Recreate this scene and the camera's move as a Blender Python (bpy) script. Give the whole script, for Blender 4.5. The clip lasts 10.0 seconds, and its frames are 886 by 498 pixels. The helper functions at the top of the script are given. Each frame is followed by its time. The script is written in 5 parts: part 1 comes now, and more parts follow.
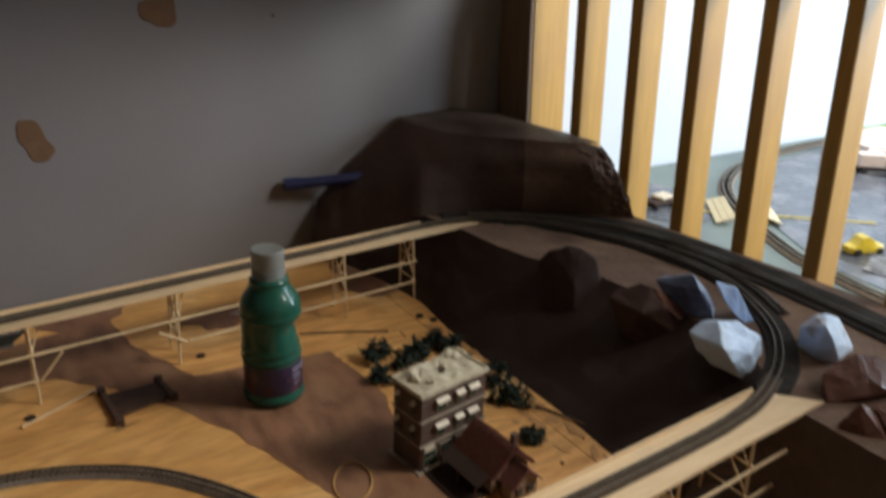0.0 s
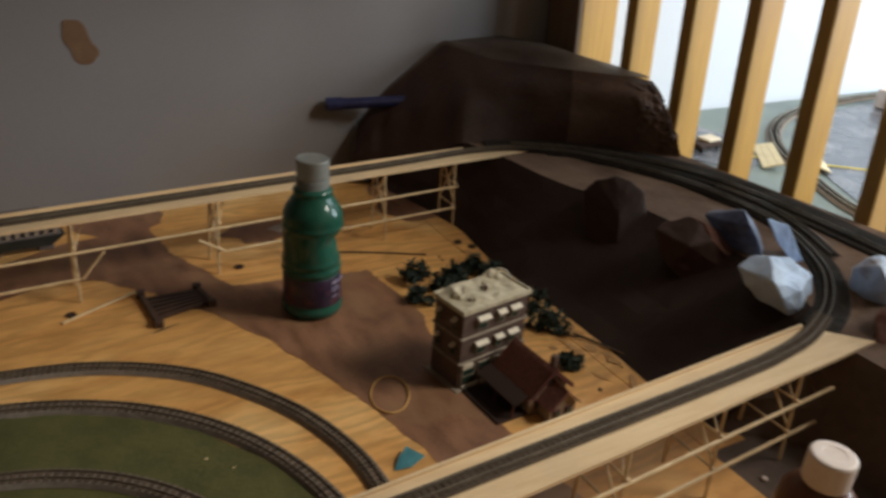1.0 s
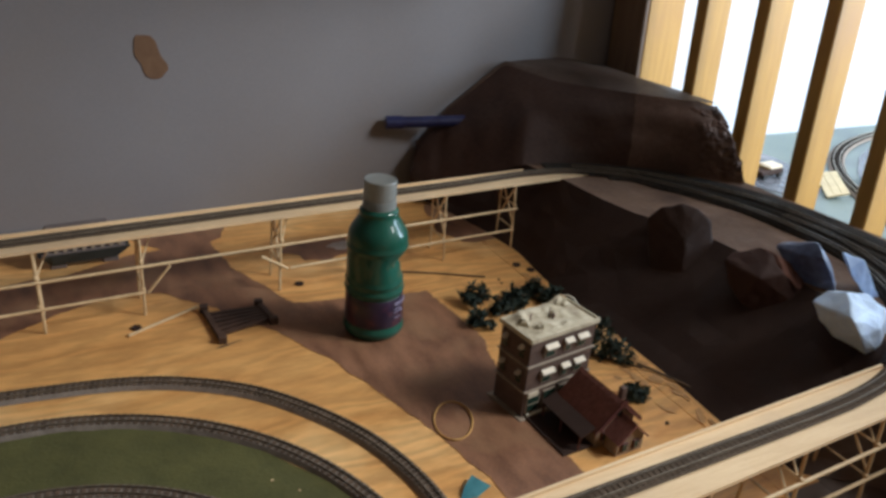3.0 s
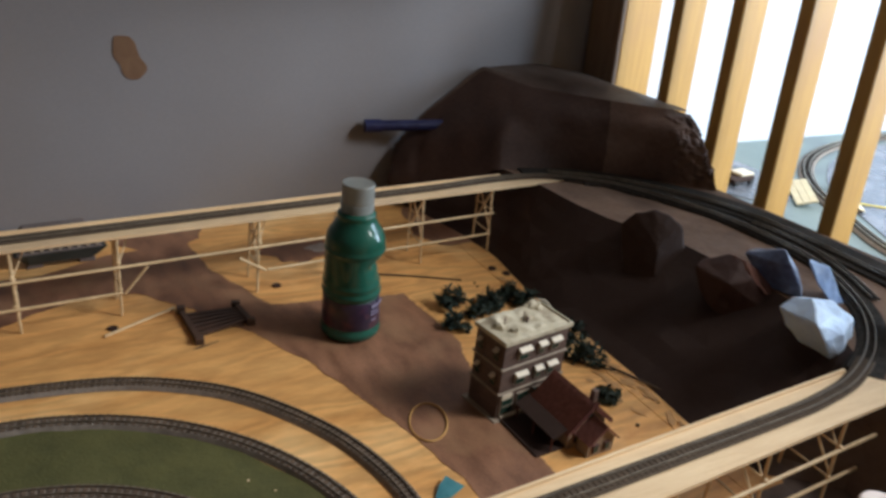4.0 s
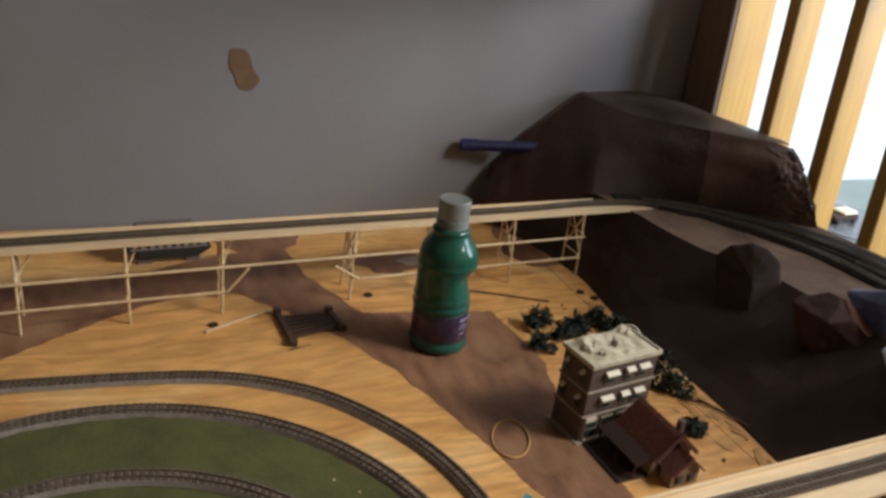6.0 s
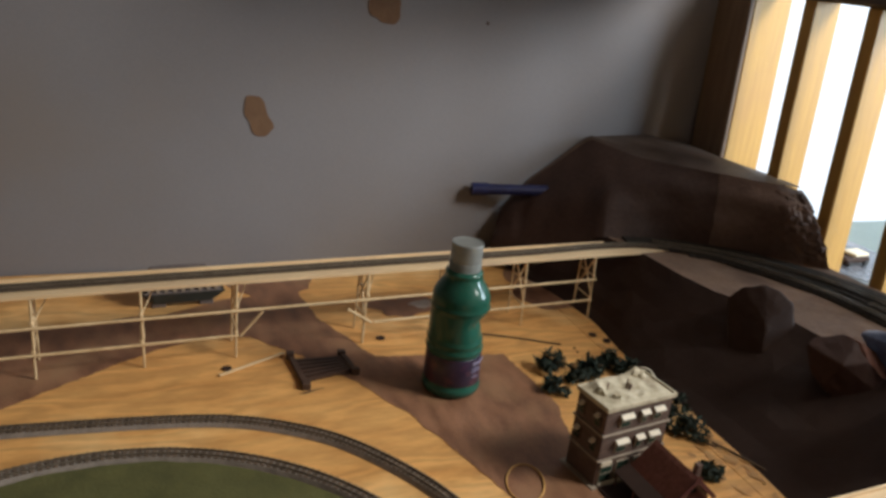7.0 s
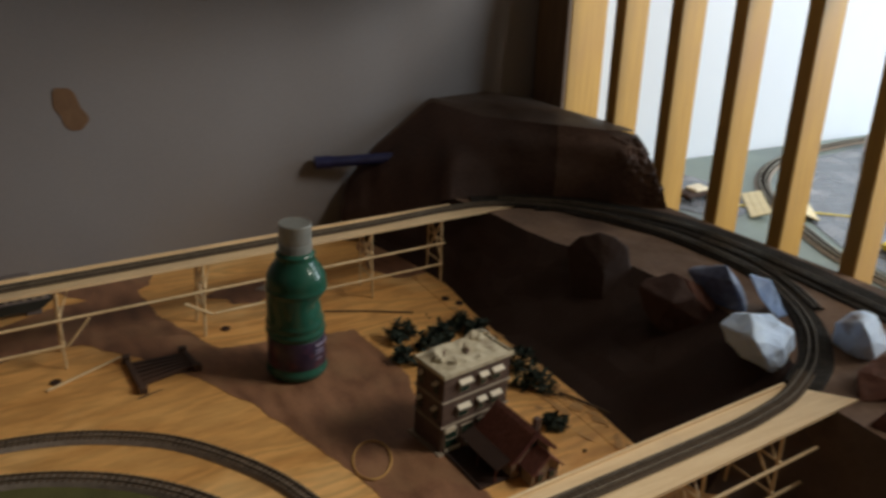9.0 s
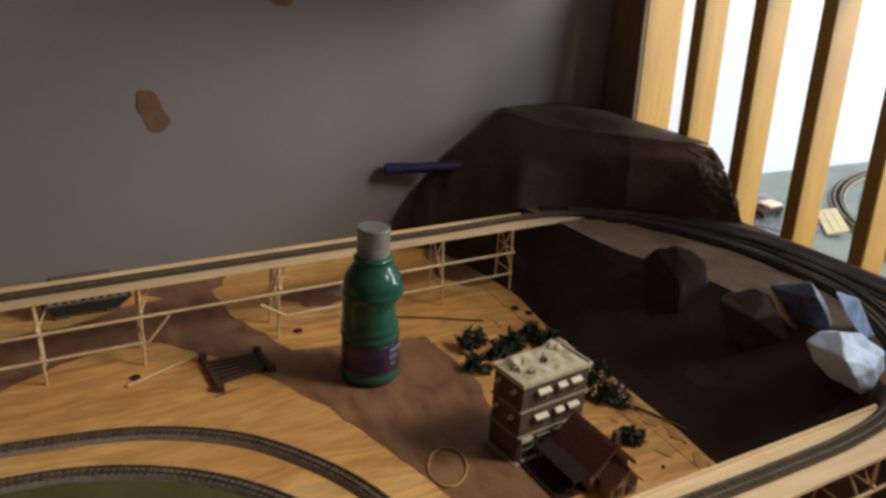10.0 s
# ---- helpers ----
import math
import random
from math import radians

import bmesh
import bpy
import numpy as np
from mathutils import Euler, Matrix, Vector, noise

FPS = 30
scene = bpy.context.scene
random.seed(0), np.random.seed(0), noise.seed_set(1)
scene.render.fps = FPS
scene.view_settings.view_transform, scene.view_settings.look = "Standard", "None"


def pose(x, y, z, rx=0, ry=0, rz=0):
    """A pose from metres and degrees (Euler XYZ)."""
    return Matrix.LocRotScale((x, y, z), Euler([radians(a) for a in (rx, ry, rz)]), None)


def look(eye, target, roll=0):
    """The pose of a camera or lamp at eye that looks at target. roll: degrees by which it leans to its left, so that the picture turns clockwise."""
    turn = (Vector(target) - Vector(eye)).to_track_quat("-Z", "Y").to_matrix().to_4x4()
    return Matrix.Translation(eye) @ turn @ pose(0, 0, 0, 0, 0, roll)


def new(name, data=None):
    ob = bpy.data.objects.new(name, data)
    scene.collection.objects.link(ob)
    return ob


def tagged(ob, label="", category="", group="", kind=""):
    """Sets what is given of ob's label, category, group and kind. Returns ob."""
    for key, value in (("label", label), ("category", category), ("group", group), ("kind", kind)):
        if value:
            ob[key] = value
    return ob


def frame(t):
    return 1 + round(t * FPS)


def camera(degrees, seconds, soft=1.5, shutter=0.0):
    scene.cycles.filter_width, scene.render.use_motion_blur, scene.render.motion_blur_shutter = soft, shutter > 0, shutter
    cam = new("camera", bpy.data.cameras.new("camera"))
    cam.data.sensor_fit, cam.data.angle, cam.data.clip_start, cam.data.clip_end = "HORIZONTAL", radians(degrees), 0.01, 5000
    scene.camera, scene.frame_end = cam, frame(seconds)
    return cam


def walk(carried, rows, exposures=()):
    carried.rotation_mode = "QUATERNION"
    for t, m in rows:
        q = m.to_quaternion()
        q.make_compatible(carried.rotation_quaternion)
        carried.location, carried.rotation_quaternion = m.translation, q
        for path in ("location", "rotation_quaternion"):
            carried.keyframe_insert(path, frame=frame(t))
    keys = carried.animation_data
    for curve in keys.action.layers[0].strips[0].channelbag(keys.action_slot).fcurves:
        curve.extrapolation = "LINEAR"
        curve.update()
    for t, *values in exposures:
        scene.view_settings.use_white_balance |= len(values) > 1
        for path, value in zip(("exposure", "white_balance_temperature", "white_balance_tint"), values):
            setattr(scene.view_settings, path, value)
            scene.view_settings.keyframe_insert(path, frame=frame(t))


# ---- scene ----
cam = camera(58.0, 10.0, soft=3.0, shutter=0.5)
PATH = [
    (0, (0.074, 0.021, 1.36), (1.091, 1.568, 0.603), 2.2),
    (0.5, (0.08, 0.009, 1.332), (1.109, 1.485, 0.459), 2),
    (1, (0.051, 0.035, 1.315), (0.999, 1.563, 0.441), 4.7),
    (1.5, (0.027, 0.057, 1.308), (0.84, 1.644, 0.403), 5),
    (2, (0.015, 0.07, 1.313), (0.783, 1.677, 0.404), 5.8),
    (2.5, (0.025, 0.072, 1.315), (0.836, 1.649, 0.391), 5.1),
    (2.7, (0.024, 0.0699, 1.3167), (0.8599, 1.6593, 0.4371), 4.96),
    (3.8, (0.018, 0.0581, 1.3263), (0.9723, 1.6102, 0.4999), 5.66),
    (4, (0.017, 0.056, 1.328), (0.946, 1.615, 0.486), 6.5),
    (4.5, (0.005, 0.056, 1.321), (0.874, 1.685, 0.551), 6.5),
    (5, (0.008, 0.049, 1.328), (0.873, 1.667, 0.53), 6.3),
    (5.5, (-0.001, 0.049, 1.326), (0.841, 1.683, 0.538), 7.4),
    (5.7, (-0.0024, 0.0482, 1.3263), (0.7649, 1.7048, 0.5096), 7.1),
    (6.8, (-0.0106, 0.0438, 1.3277), (0.731, 1.7437, 0.5789), 6.93),
    (7, (-0.012, 0.043, 1.328), (0.725, 1.759, 0.612), 6.7),
    (7.5, (0.0, 0.051, 1.327), (0.687, 1.797, 0.632), 6.1),
    (8, (0.043, 0.035, 1.346), (1.002, 1.664, 0.694), 6.4),
    (8.5, (0.077, 0.02, 1.347), (1.194, 1.52, 0.637), 5.1),
    (9, (0.078, 0.026, 1.343), (1.031, 1.601, 0.561), 3.5),
    (9.5, (0.063, 0.034, 1.341), (0.934, 1.652, 0.552), 2.2),
    (10, (0.042, 0.047, 1.333), (0.9, 1.686, 0.572), 3.7),
]
EXPOSURES = [(0, -0.88, 6500, 10), (0.5, -0.95, 6850, 10), (1, -0.99, 6850, 10), (1.5, -0.78, 6650, 10), (2, -0.54, 6250, 10), (2.5, -0.52, 6070, 10), (4, -0.47, 6000, 10), (5, -0.46, 6150, 10), (7, -0.44, 6450, 10), (7.5, -0.48, 6450, 10), (8, -0.58, 6400, 10), (8.5, -1.23, 6850, 11), (9, -1.26, 7000, 10), (9.5, -1.16, 7400, 12), (10, -0.83, 7000, 12)]
walk(cam, [(t, look(eye, target, roll)) for t, eye, target, roll in PATH], EXPOSURES)

# ---- light ----
world = bpy.data.worlds.new("world")
scene.world = world
world.use_nodes = True
world.node_tree.nodes["Background"].inputs[0].default_value = (0.75, 0.85, 1.0, 1)
world.node_tree.nodes["Background"].inputs[1].default_value = 0.6


def area_daylight(name, eye, target, wide, high, power, colour):
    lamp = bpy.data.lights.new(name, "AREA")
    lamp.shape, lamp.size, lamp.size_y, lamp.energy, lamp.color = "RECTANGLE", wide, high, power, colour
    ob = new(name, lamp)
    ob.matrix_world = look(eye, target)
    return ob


# daylight from the room beyond the balusters, through an assumed, unseen roof window
area_daylight("unseen_roof_daylight", (2.30, -0.30, 2.56), (0.5, 0.8, 0.85), 0.75, 0.75, 100, (1.0, 0.96, 0.90))
# and bluish light added from an unseen window assumed in its far wall
area_daylight("unseen_side_daylight", (3.87, 0.0, 1.65), (1.6, 0.75, 0.95), 1.1, 1.1, 165, (0.72, 0.87, 1.0))

BOARD, DECK, TABLE = 0.75, 0.867, 0.80


# ---- materials ----
def surf(name, low, high, scale=20, rough=0.7, bump=0.2, fine=120, metal=0.0, stretch=(1, 1, 1), dirt=None, dirt_scale=4, coat=0.0, island=0.0, contrast=0.25, depth=0.002, turn=0.0, spec=0.5):
    """Two-scale noise between two colours, with fine grain, relief and optional dirt blotches."""
    m = bpy.data.materials.new(name)
    m.use_nodes = True
    nt = m.node_tree
    n, l = nt.nodes, nt.links
    b = n["Principled BSDF"]
    tex = n.new("ShaderNodeTexCoord")
    mp = n.new("ShaderNodeMapping")
    mp.inputs["Scale"].default_value = stretch
    mp.inputs["Rotation"].default_value = (0, 0, turn)
    l.new(tex.outputs["Object"], mp.inputs[0])
    a = n.new("ShaderNodeTexNoise")
    a.inputs["Scale"].default_value, a.inputs["Detail"].default_value = scale, 6
    l.new(mp.outputs[0], a.inputs[0])
    f = n.new("ShaderNodeTexNoise")
    f.inputs["Scale"].default_value, f.inputs["Detail"].default_value = fine, 4
    l.new(mp.outputs[0], f.inputs[0])
    mixf = n.new("ShaderNodeMath")
    mixf.operation = "MULTIPLY_ADD"
    l.new(f.outputs[0], mixf.inputs[0])
    mixf.inputs[1].default_value = 0.5
    l.new(a.outputs[0], mixf.inputs[2])
    ramp = n.new("ShaderNodeValToRGB")
    ramp.color_ramp.elements[0].position, ramp.color_ramp.elements[1].position = 0.75 - contrast, 0.75 + contrast
    ramp.color_ramp.elements[0].color, ramp.color_ramp.elements[1].color = (*low, 1), (*high, 1)
    l.new(mixf.outputs[0], ramp.inputs[0])
    out = ramp.outputs[0]
    if dirt:
        d = n.new("ShaderNodeTexNoise")
        d.inputs["Scale"].default_value, d.inputs["Detail"].default_value = dirt_scale, 5
        l.new(tex.outputs["Object"], d.inputs[0])
        dr = n.new("ShaderNodeValToRGB")
        dr.color_ramp.elements[0].position, dr.color_ramp.elements[1].position = 0.52, 0.72
        l.new(d.outputs[0], dr.inputs[0])
        mx = n.new("ShaderNodeMix")
        mx.data_type = "RGBA"
        l.new(dr.outputs[0], mx.inputs[0])
        l.new(out, mx.inputs[6])
        mx.inputs[7].default_value = (*dirt, 1)
        out = mx.outputs[2]
    if island:
        info = n.new("ShaderNodeObjectInfo" if island < 0 else "ShaderNodeNewGeometry")
        island = abs(island)
        hs = n.new("ShaderNodeHueSaturation")
        mr = n.new("ShaderNodeMapRange")
        mr.inputs[3].default_value, mr.inputs[4].default_value = 1 - island, 1 + island
        l.new(info.outputs["Random" if info.bl_idname == "ShaderNodeObjectInfo" else "Random Per Island"], mr.inputs[0])
        l.new(mr.outputs[0], hs.inputs["Value"])
        l.new(out, hs.inputs["Color"])
        out = hs.outputs[0]
    l.new(out, b.inputs["Base Color"])
    b.inputs["Metallic"].default_value = metal
    b.inputs["Coat Weight"].default_value = coat
    b.inputs["Specular IOR Level"].default_value = spec
    rr = n.new("ShaderNodeMapRange")
    rr.inputs[3].default_value, rr.inputs[4].default_value = max(0.03, rough - 0.12), min(1, rough + 0.12)
    l.new(a.outputs[0], rr.inputs[0])
    l.new(rr.outputs[0], b.inputs["Roughness"])
    if bump:
        bp = n.new("ShaderNodeBump")
        bp.inputs["Strength"].default_value, bp.inputs["Distance"].default_value = bump, depth
        l.new(mixf.outputs[0], bp.inputs["Height"])
        l.new(bp.outputs[0], b.inputs["Normal"])
    return m


def plywood_material(name, light, dark, knot):
    """Rotary-cut softwood veneer: long wavy growth figure, fine pores, darker patches."""
    m = surf(name, dark, light, scale=6, rough=0.55, bump=0.12, fine=60, stretch=(1.3, 7, 4), dirt=knot, dirt_scale=5.5, contrast=0.24, turn=0.05)
    nt = m.node_tree
    n, l = nt.nodes, nt.links
    b = n["Principled BSDF"]
    src = b.inputs["Base Color"].links[0].from_socket
    tex = n.new("ShaderNodeTexCoord")
    mp = n.new("ShaderNodeMapping")
    mp.inputs["Scale"].default_value = (0.9, 3.4, 1)
    mp.inputs["Rotation"].default_value = (0, 0, 0.07)
    l.new(tex.outputs["Object"], mp.inputs[0])
    rings = n.new("ShaderNodeTexNoise")
    rings.inputs["Scale"].default_value, rings.inputs["Detail"].default_value, rings.inputs["Roughness"].default_value = 1.9, 4.5, 0.46
    l.new(mp.outputs[0], rings.inputs[0])
    turns = n.new("ShaderNodeMath")
    turns.operation = "MULTIPLY"
    turns.inputs[1].default_value = 150
    l.new(rings.outputs[0], turns.inputs[0])
    wave = n.new("ShaderNodeMath")
    wave.operation = "SINE"
    l.new(turns.outputs[0], wave.inputs[0])
    soft = n.new("ShaderNodeTexNoise")
    soft.inputs["Scale"].default_value = 4
    l.new(tex.outputs["Object"], soft.inputs[0])
    fade = n.new("ShaderNodeMath")
    fade.operation = "MULTIPLY"
    l.new(wave.outputs[0], fade.inputs[0])
    l.new(soft.outputs[0], fade.inputs[1])
    r = n.new("ShaderNodeMapRange")
    r.inputs[1].default_value, r.inputs[2].default_value = -0.6, 0.6
    r.inputs[3].default_value, r.inputs[4].default_value = 0.83, 1.09
    l.new(fade.outputs[0], r.inputs[0])
    hs = n.new("ShaderNodeHueSaturation")
    l.new(r.outputs[0], hs.inputs["Value"])
    l.new(src, hs.inputs["Color"])
    l.new(hs.outputs[0], b.inputs["Base Color"])
    return m


PLY = plywood_material("plywood", (0.80, 0.44, 0.145), (0.57, 0.272, 0.078), (0.9, 0.585, 0.25))
ROAD_PAINT = surf("brown_dirt_paint", (0.15, 0.068, 0.036), (0.31, 0.152, 0.082), scale=9, rough=0.5, bump=0.3, stretch=(5, 2, 1), dirt=(0.33, 0.19, 0.1), dirt_scale=9, turn=0.7, contrast=0.2)
GRASS = surf("green_grass_mat", (0.06, 0.059, 0.014), (0.106, 0.101, 0.028), scale=25, rough=0.95, bump=0.8, fine=420, dirt=(0.1, 0.095, 0.028), dirt_scale=14)
BED = surf("grey_roadbed", (0.16, 0.13, 0.105), (0.25, 0.208, 0.17), scale=90, rough=0.85, bump=0.5, fine=600)
TIE = surf("dark_ties", (0.085, 0.058, 0.04), (0.15, 0.108, 0.076), scale=120, rough=0.8, bump=0.2, island=-0.35, spec=0.12)
DECKTIE = surf("brown_black_ties", (0.066, 0.047, 0.032), (0.12, 0.088, 0.062), scale=120, rough=0.8, bump=0.2, island=-0.15, spec=0.1)
DARKTIE = surf("black_ties", (0.016, 0.013, 0.0105), (0.034, 0.028, 0.023), scale=120, rough=0.85, bump=0.2, island=-0.35, spec=0.08)
RAIL = surf("tarnished_rail", (0.14, 0.115, 0.085), (0.24, 0.2, 0.15), scale=60, rough=0.45, metal=0.5, bump=0)
SHINYRAIL = surf("bright_rail", (0.36, 0.33, 0.27), (0.5, 0.46, 0.38), scale=60, rough=0.35, metal=0.6, bump=0)
BALLAST = surf("dark_ballast", (0.016, 0.0135, 0.011), (0.042, 0.035, 0.029), scale=150, rough=0.85, bump=0.8, fine=300, spec=0.08)
STRIP = surf("brown_ballast_strip", (0.066, 0.048, 0.033), (0.112, 0.082, 0.058), scale=150, rough=0.85, bump=0.6, fine=700, spec=0.1)
BALSA = surf("cream_balsa", (0.65, 0.45, 0.245), (0.79, 0.595, 0.355), scale=14, rough=0.65, bump=0.12, stretch=(1, 12, 12), dirt=(0.58, 0.42, 0.26), dirt_scale=9)
TWIG = surf("brown_twig", (0.06, 0.038, 0.022), (0.14, 0.09, 0.05), scale=80, rough=0.8, bump=0.3)
STICK = surf("bamboo_stick", (0.5, 0.35, 0.18), (0.72, 0.55, 0.32), scale=40, rough=0.6, bump=0.1, island=0.15)
ROCKBROWN = surf("brown_painted_plaster", (0.1, 0.044, 0.031), (0.19, 0.092, 0.068), scale=22, rough=0.42, bump=0.6, fine=90, dirt=(0.07, 0.032, 0.022), dirt_scale=24, depth=0.003, spec=0.12)
BOULDER = surf("reddish_brown_shell", (0.044, 0.022, 0.017), (0.064, 0.033, 0.0255), scale=18, rough=0.65, bump=0.3, dirt=(0.07, 0.039, 0.03), dirt_scale=12, depth=0.003, spec=0.2)
# dark paint, taken darker still to hold the cliff's shade
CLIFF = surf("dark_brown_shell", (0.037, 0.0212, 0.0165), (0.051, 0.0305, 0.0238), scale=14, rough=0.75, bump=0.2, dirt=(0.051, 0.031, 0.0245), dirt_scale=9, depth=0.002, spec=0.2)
DARKBOARD = surf("dark_brown_board", (0.08, 0.052, 0.039), (0.142, 0.097, 0.073), scale=10, rough=0.65, bump=0.2, dirt=(0.068, 0.046, 0.035), dirt_scale=7)
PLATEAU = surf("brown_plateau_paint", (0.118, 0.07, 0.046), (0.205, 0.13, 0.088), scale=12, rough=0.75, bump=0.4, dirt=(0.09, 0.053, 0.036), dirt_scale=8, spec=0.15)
# white plaster, with the daylight's blue tint mixed into its colour
WHITEROCK = surf("white_plaster", (0.53, 0.69, 0.96), (0.67, 0.82, 0.99), scale=22, rough=0.6, bump=0.3, dirt=(0.44, 0.5, 0.64), dirt_scale=16)
BLUEROCK = surf("bluish_plaster", (0.03, 0.036, 0.075), (0.16, 0.21, 0.34), scale=14, rough=0.4, bump=0.4, dirt=(0.42, 0.55, 0.8), dirt_scale=17)
SMEARED = surf("smeared_white_plaster", (0.58, 0.72, 0.94), (0.72, 0.84, 0.98), scale=22, rough=0.6, bump=0.3, dirt=(0.2, 0.1, 0.08), dirt_scale=26)
PALEBLUE = surf("pale_blue_plaster", (0.26, 0.43, 0.82), (0.5, 0.68, 0.97), scale=16, rough=0.5, bump=0.35, dirt=(0.1, 0.16, 0.38), dirt_scale=22)
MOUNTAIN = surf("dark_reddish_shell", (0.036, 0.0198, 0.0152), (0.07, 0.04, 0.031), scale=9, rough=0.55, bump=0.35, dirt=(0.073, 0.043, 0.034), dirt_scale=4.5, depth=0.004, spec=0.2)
# mountain end, with the light from the right put into a lighter colour
MOUNTAIN_LIT = surf("lit_end_brown_shell", (0.085, 0.053, 0.042), (0.155, 0.101, 0.08), scale=10, rough=0.45, bump=0.35, dirt=(0.064, 0.038, 0.03), dirt_scale=6, depth=0.004, spec=0.25)
# mountain top, a lighter colour in place of light from above
CREST_LIT = surf("lit_crest_brown_shell", (0.065, 0.044, 0.033), (0.12, 0.085, 0.066), scale=9, rough=0.5, bump=0.3, dirt=(0.04, 0.023, 0.016), dirt_scale=6, depth=0.003, spec=0.2)
# chipped brown of the broken edge, lightened further for the light there
CHIPPED = surf("chipped_brown_shell", (0.115, 0.074, 0.059), (0.185, 0.125, 0.102), scale=30, rough=0.55, bump=0.4, dirt=(0.055, 0.033, 0.026), dirt_scale=16, depth=0.002, spec=0.15)
# unseen walls behind the camera, brown chosen to keep their bounce dim and warm
BOUNCE_BROWN = surf("unseen_wall_brown", (0.21, 0.14, 0.09), (0.3, 0.205, 0.135), scale=4, rough=0.7, bump=0.1, stretch=(8, 8, 1))
WALL = surf("grey_wall_paint", (0.19, 0.183, 0.192), (0.224, 0.216, 0.224), scale=3, rough=0.8, bump=0.08, fine=250, dirt=(0.215, 0.188, 0.168), dirt_scale=1.4)
WHITEWALL = surf("white_wall_paint", (0.66, 0.73, 0.83), (0.73, 0.8, 0.89), scale=3, rough=0.8, bump=0.05, fine=250)
CEILING = surf("ceiling_paint", (0.54, 0.485, 0.425), (0.62, 0.565, 0.495), scale=3, rough=0.9, bump=0.05)
FLOOR = surf("wooden_floor", (0.22, 0.14, 0.085), (0.34, 0.23, 0.15), scale=4, rough=0.6, bump=0.1, stretch=(1, 8, 1))
PATCH = surf("brown_wall_stain", (0.125, 0.066, 0.034), (0.18, 0.104, 0.055), scale=40, rough=0.85, bump=0.5)
PINE = surf("pine_slat", (0.45, 0.252, 0.058), (0.56, 0.335, 0.085), scale=8, rough=0.55, spec=0.35, bump=0.1, stretch=(14, 14, 1), dirt=(0.45, 0.25, 0.08), dirt_scale=3)
POST_SHADE = surf("shaded_post_brown", (0.17, 0.115, 0.075), (0.25, 0.175, 0.12), scale=8, rough=0.6, bump=0.12, stretch=(10, 10, 1), spec=0.2)
DARKWOOD = surf("dark_stained_wood", (0.05, 0.03, 0.022), (0.1, 0.062, 0.045), scale=8, rough=0.5, bump=0.12, stretch=(10, 10, 1))


def part(name, bm, material, parent=None, label="", smooth=False):
    me = bpy.data.meshes.new(name)
    bmesh.ops.recalc_face_normals(bm, faces=bm.faces)
    bm.to_mesh(me)
    bm.free()
    if smooth:
        me.shade_smooth()
    me.materials.append(material)
    ob = new(name, me)
    ob.parent = parent
    return tagged(ob, label)


def raw(name, verts, faces, material, parent=None, label=""):
    me = bpy.data.meshes.new(name)
    me.from_pydata(verts, [], faces)
    me.materials.append(material)
    ob = new(name, me)
    ob.parent = parent
    return tagged(ob, label)


def empty(name, m, label, category, group="", kind=""):
    ob = new(name)
    ob.matrix_world = m
    ob.empty_display_size = 0.02
    return tagged(ob, label, category, group, kind)


def box(bm, size, at=(0, 0, 0), m=None, bevel=0.0):
    r = bmesh.ops.create_cube(bm, size=1)
    mm = Matrix.Translation(at) @ Matrix.Diagonal((*size, 1))
    if m is not None:
        mm = m @ mm
    bmesh.ops.transform(bm, matrix=mm, verts=r["verts"])
    if bevel:
        edges = list({e for v in r["verts"] for e in v.link_edges})
        bmesh.ops.bevel(bm, geom=edges, offset=bevel, segments=1, affect="EDGES")


def rod(bm, a, b, r, n=6):
    a, b = Vector(a), Vector(b)
    q = (b - a).to_track_quat("Z", "Y").to_matrix().to_4x4()
    m = Matrix.Translation((a + b) / 2) @ q
    bmesh.ops.create_cone(bm, cap_ends=True, segments=n, radius1=r, radius2=r, depth=(b - a).length, matrix=m)


def tube(bm, pts, r, n=7, closed=False):
    """One continuous round stick or cord through the points."""
    rings = []
    k = len(pts)
    for i, p in enumerate(pts):
        t = (pts[(i + 1) % k] - pts[i - 1]) if closed else pts[min(i + 1, k - 1)] - pts[max(i - 1, 0)]
        q = t.to_track_quat("Z", "Y")
        rr = r * (1 + 0.12 * noise.noise(p * 60)) if not closed else r
        rings.append([bm.verts.new(p + q @ Vector((rr * math.cos(2 * math.pi * j / n), rr * math.sin(2 * math.pi * j / n), 0))) for j in range(n)])
    for a, b in zip(rings, rings[1:] + (rings[:1] if closed else [])):
        for j in range(n):
            bm.faces.new((a[j], a[(j + 1) % n], b[(j + 1) % n], b[j]))
    if not closed:
        bm.faces.new(rings[0][::-1]), bm.faces.new(rings[-1])


def beam(bm, a, b, w, h):
    a, b = Vector(a), Vector(b)
    q = (b - a).to_track_quat("Z", "Y").to_matrix().to_4x4()
    box(bm, (w, h, (b - a).length), m=Matrix.Translation((a + b) / 2) @ q)


def lathe(bm, profile, n=32, shape=None):
    rows = []
    for r, z in profile:
        row = []
        for i in range(n):
            a = 2 * math.pi * i / n
            rr = r if shape is None else r * shape(a, z)
            row.append(bm.verts.new((rr * math.cos(a), rr * math.sin(a), z)))
        rows.append(row)
    for a, b in zip(rows, rows[1:]):
        for i in range(n):
            bm.faces.new((a[i], a[(i + 1) % n], b[(i + 1) % n], b[i]))
    bm.faces.new(rows[0][::-1])
    bm.faces.new(rows[-1])


def sample(knots, x):
    """Linear interpolation in rows of (x, value, ...)."""
    got = [float(np.interp(x, [k[0] for k in knots], [k[i] for k in knots])) for i in range(1, len(knots[0]))]
    return Vector(got) if len(got) > 1 else got


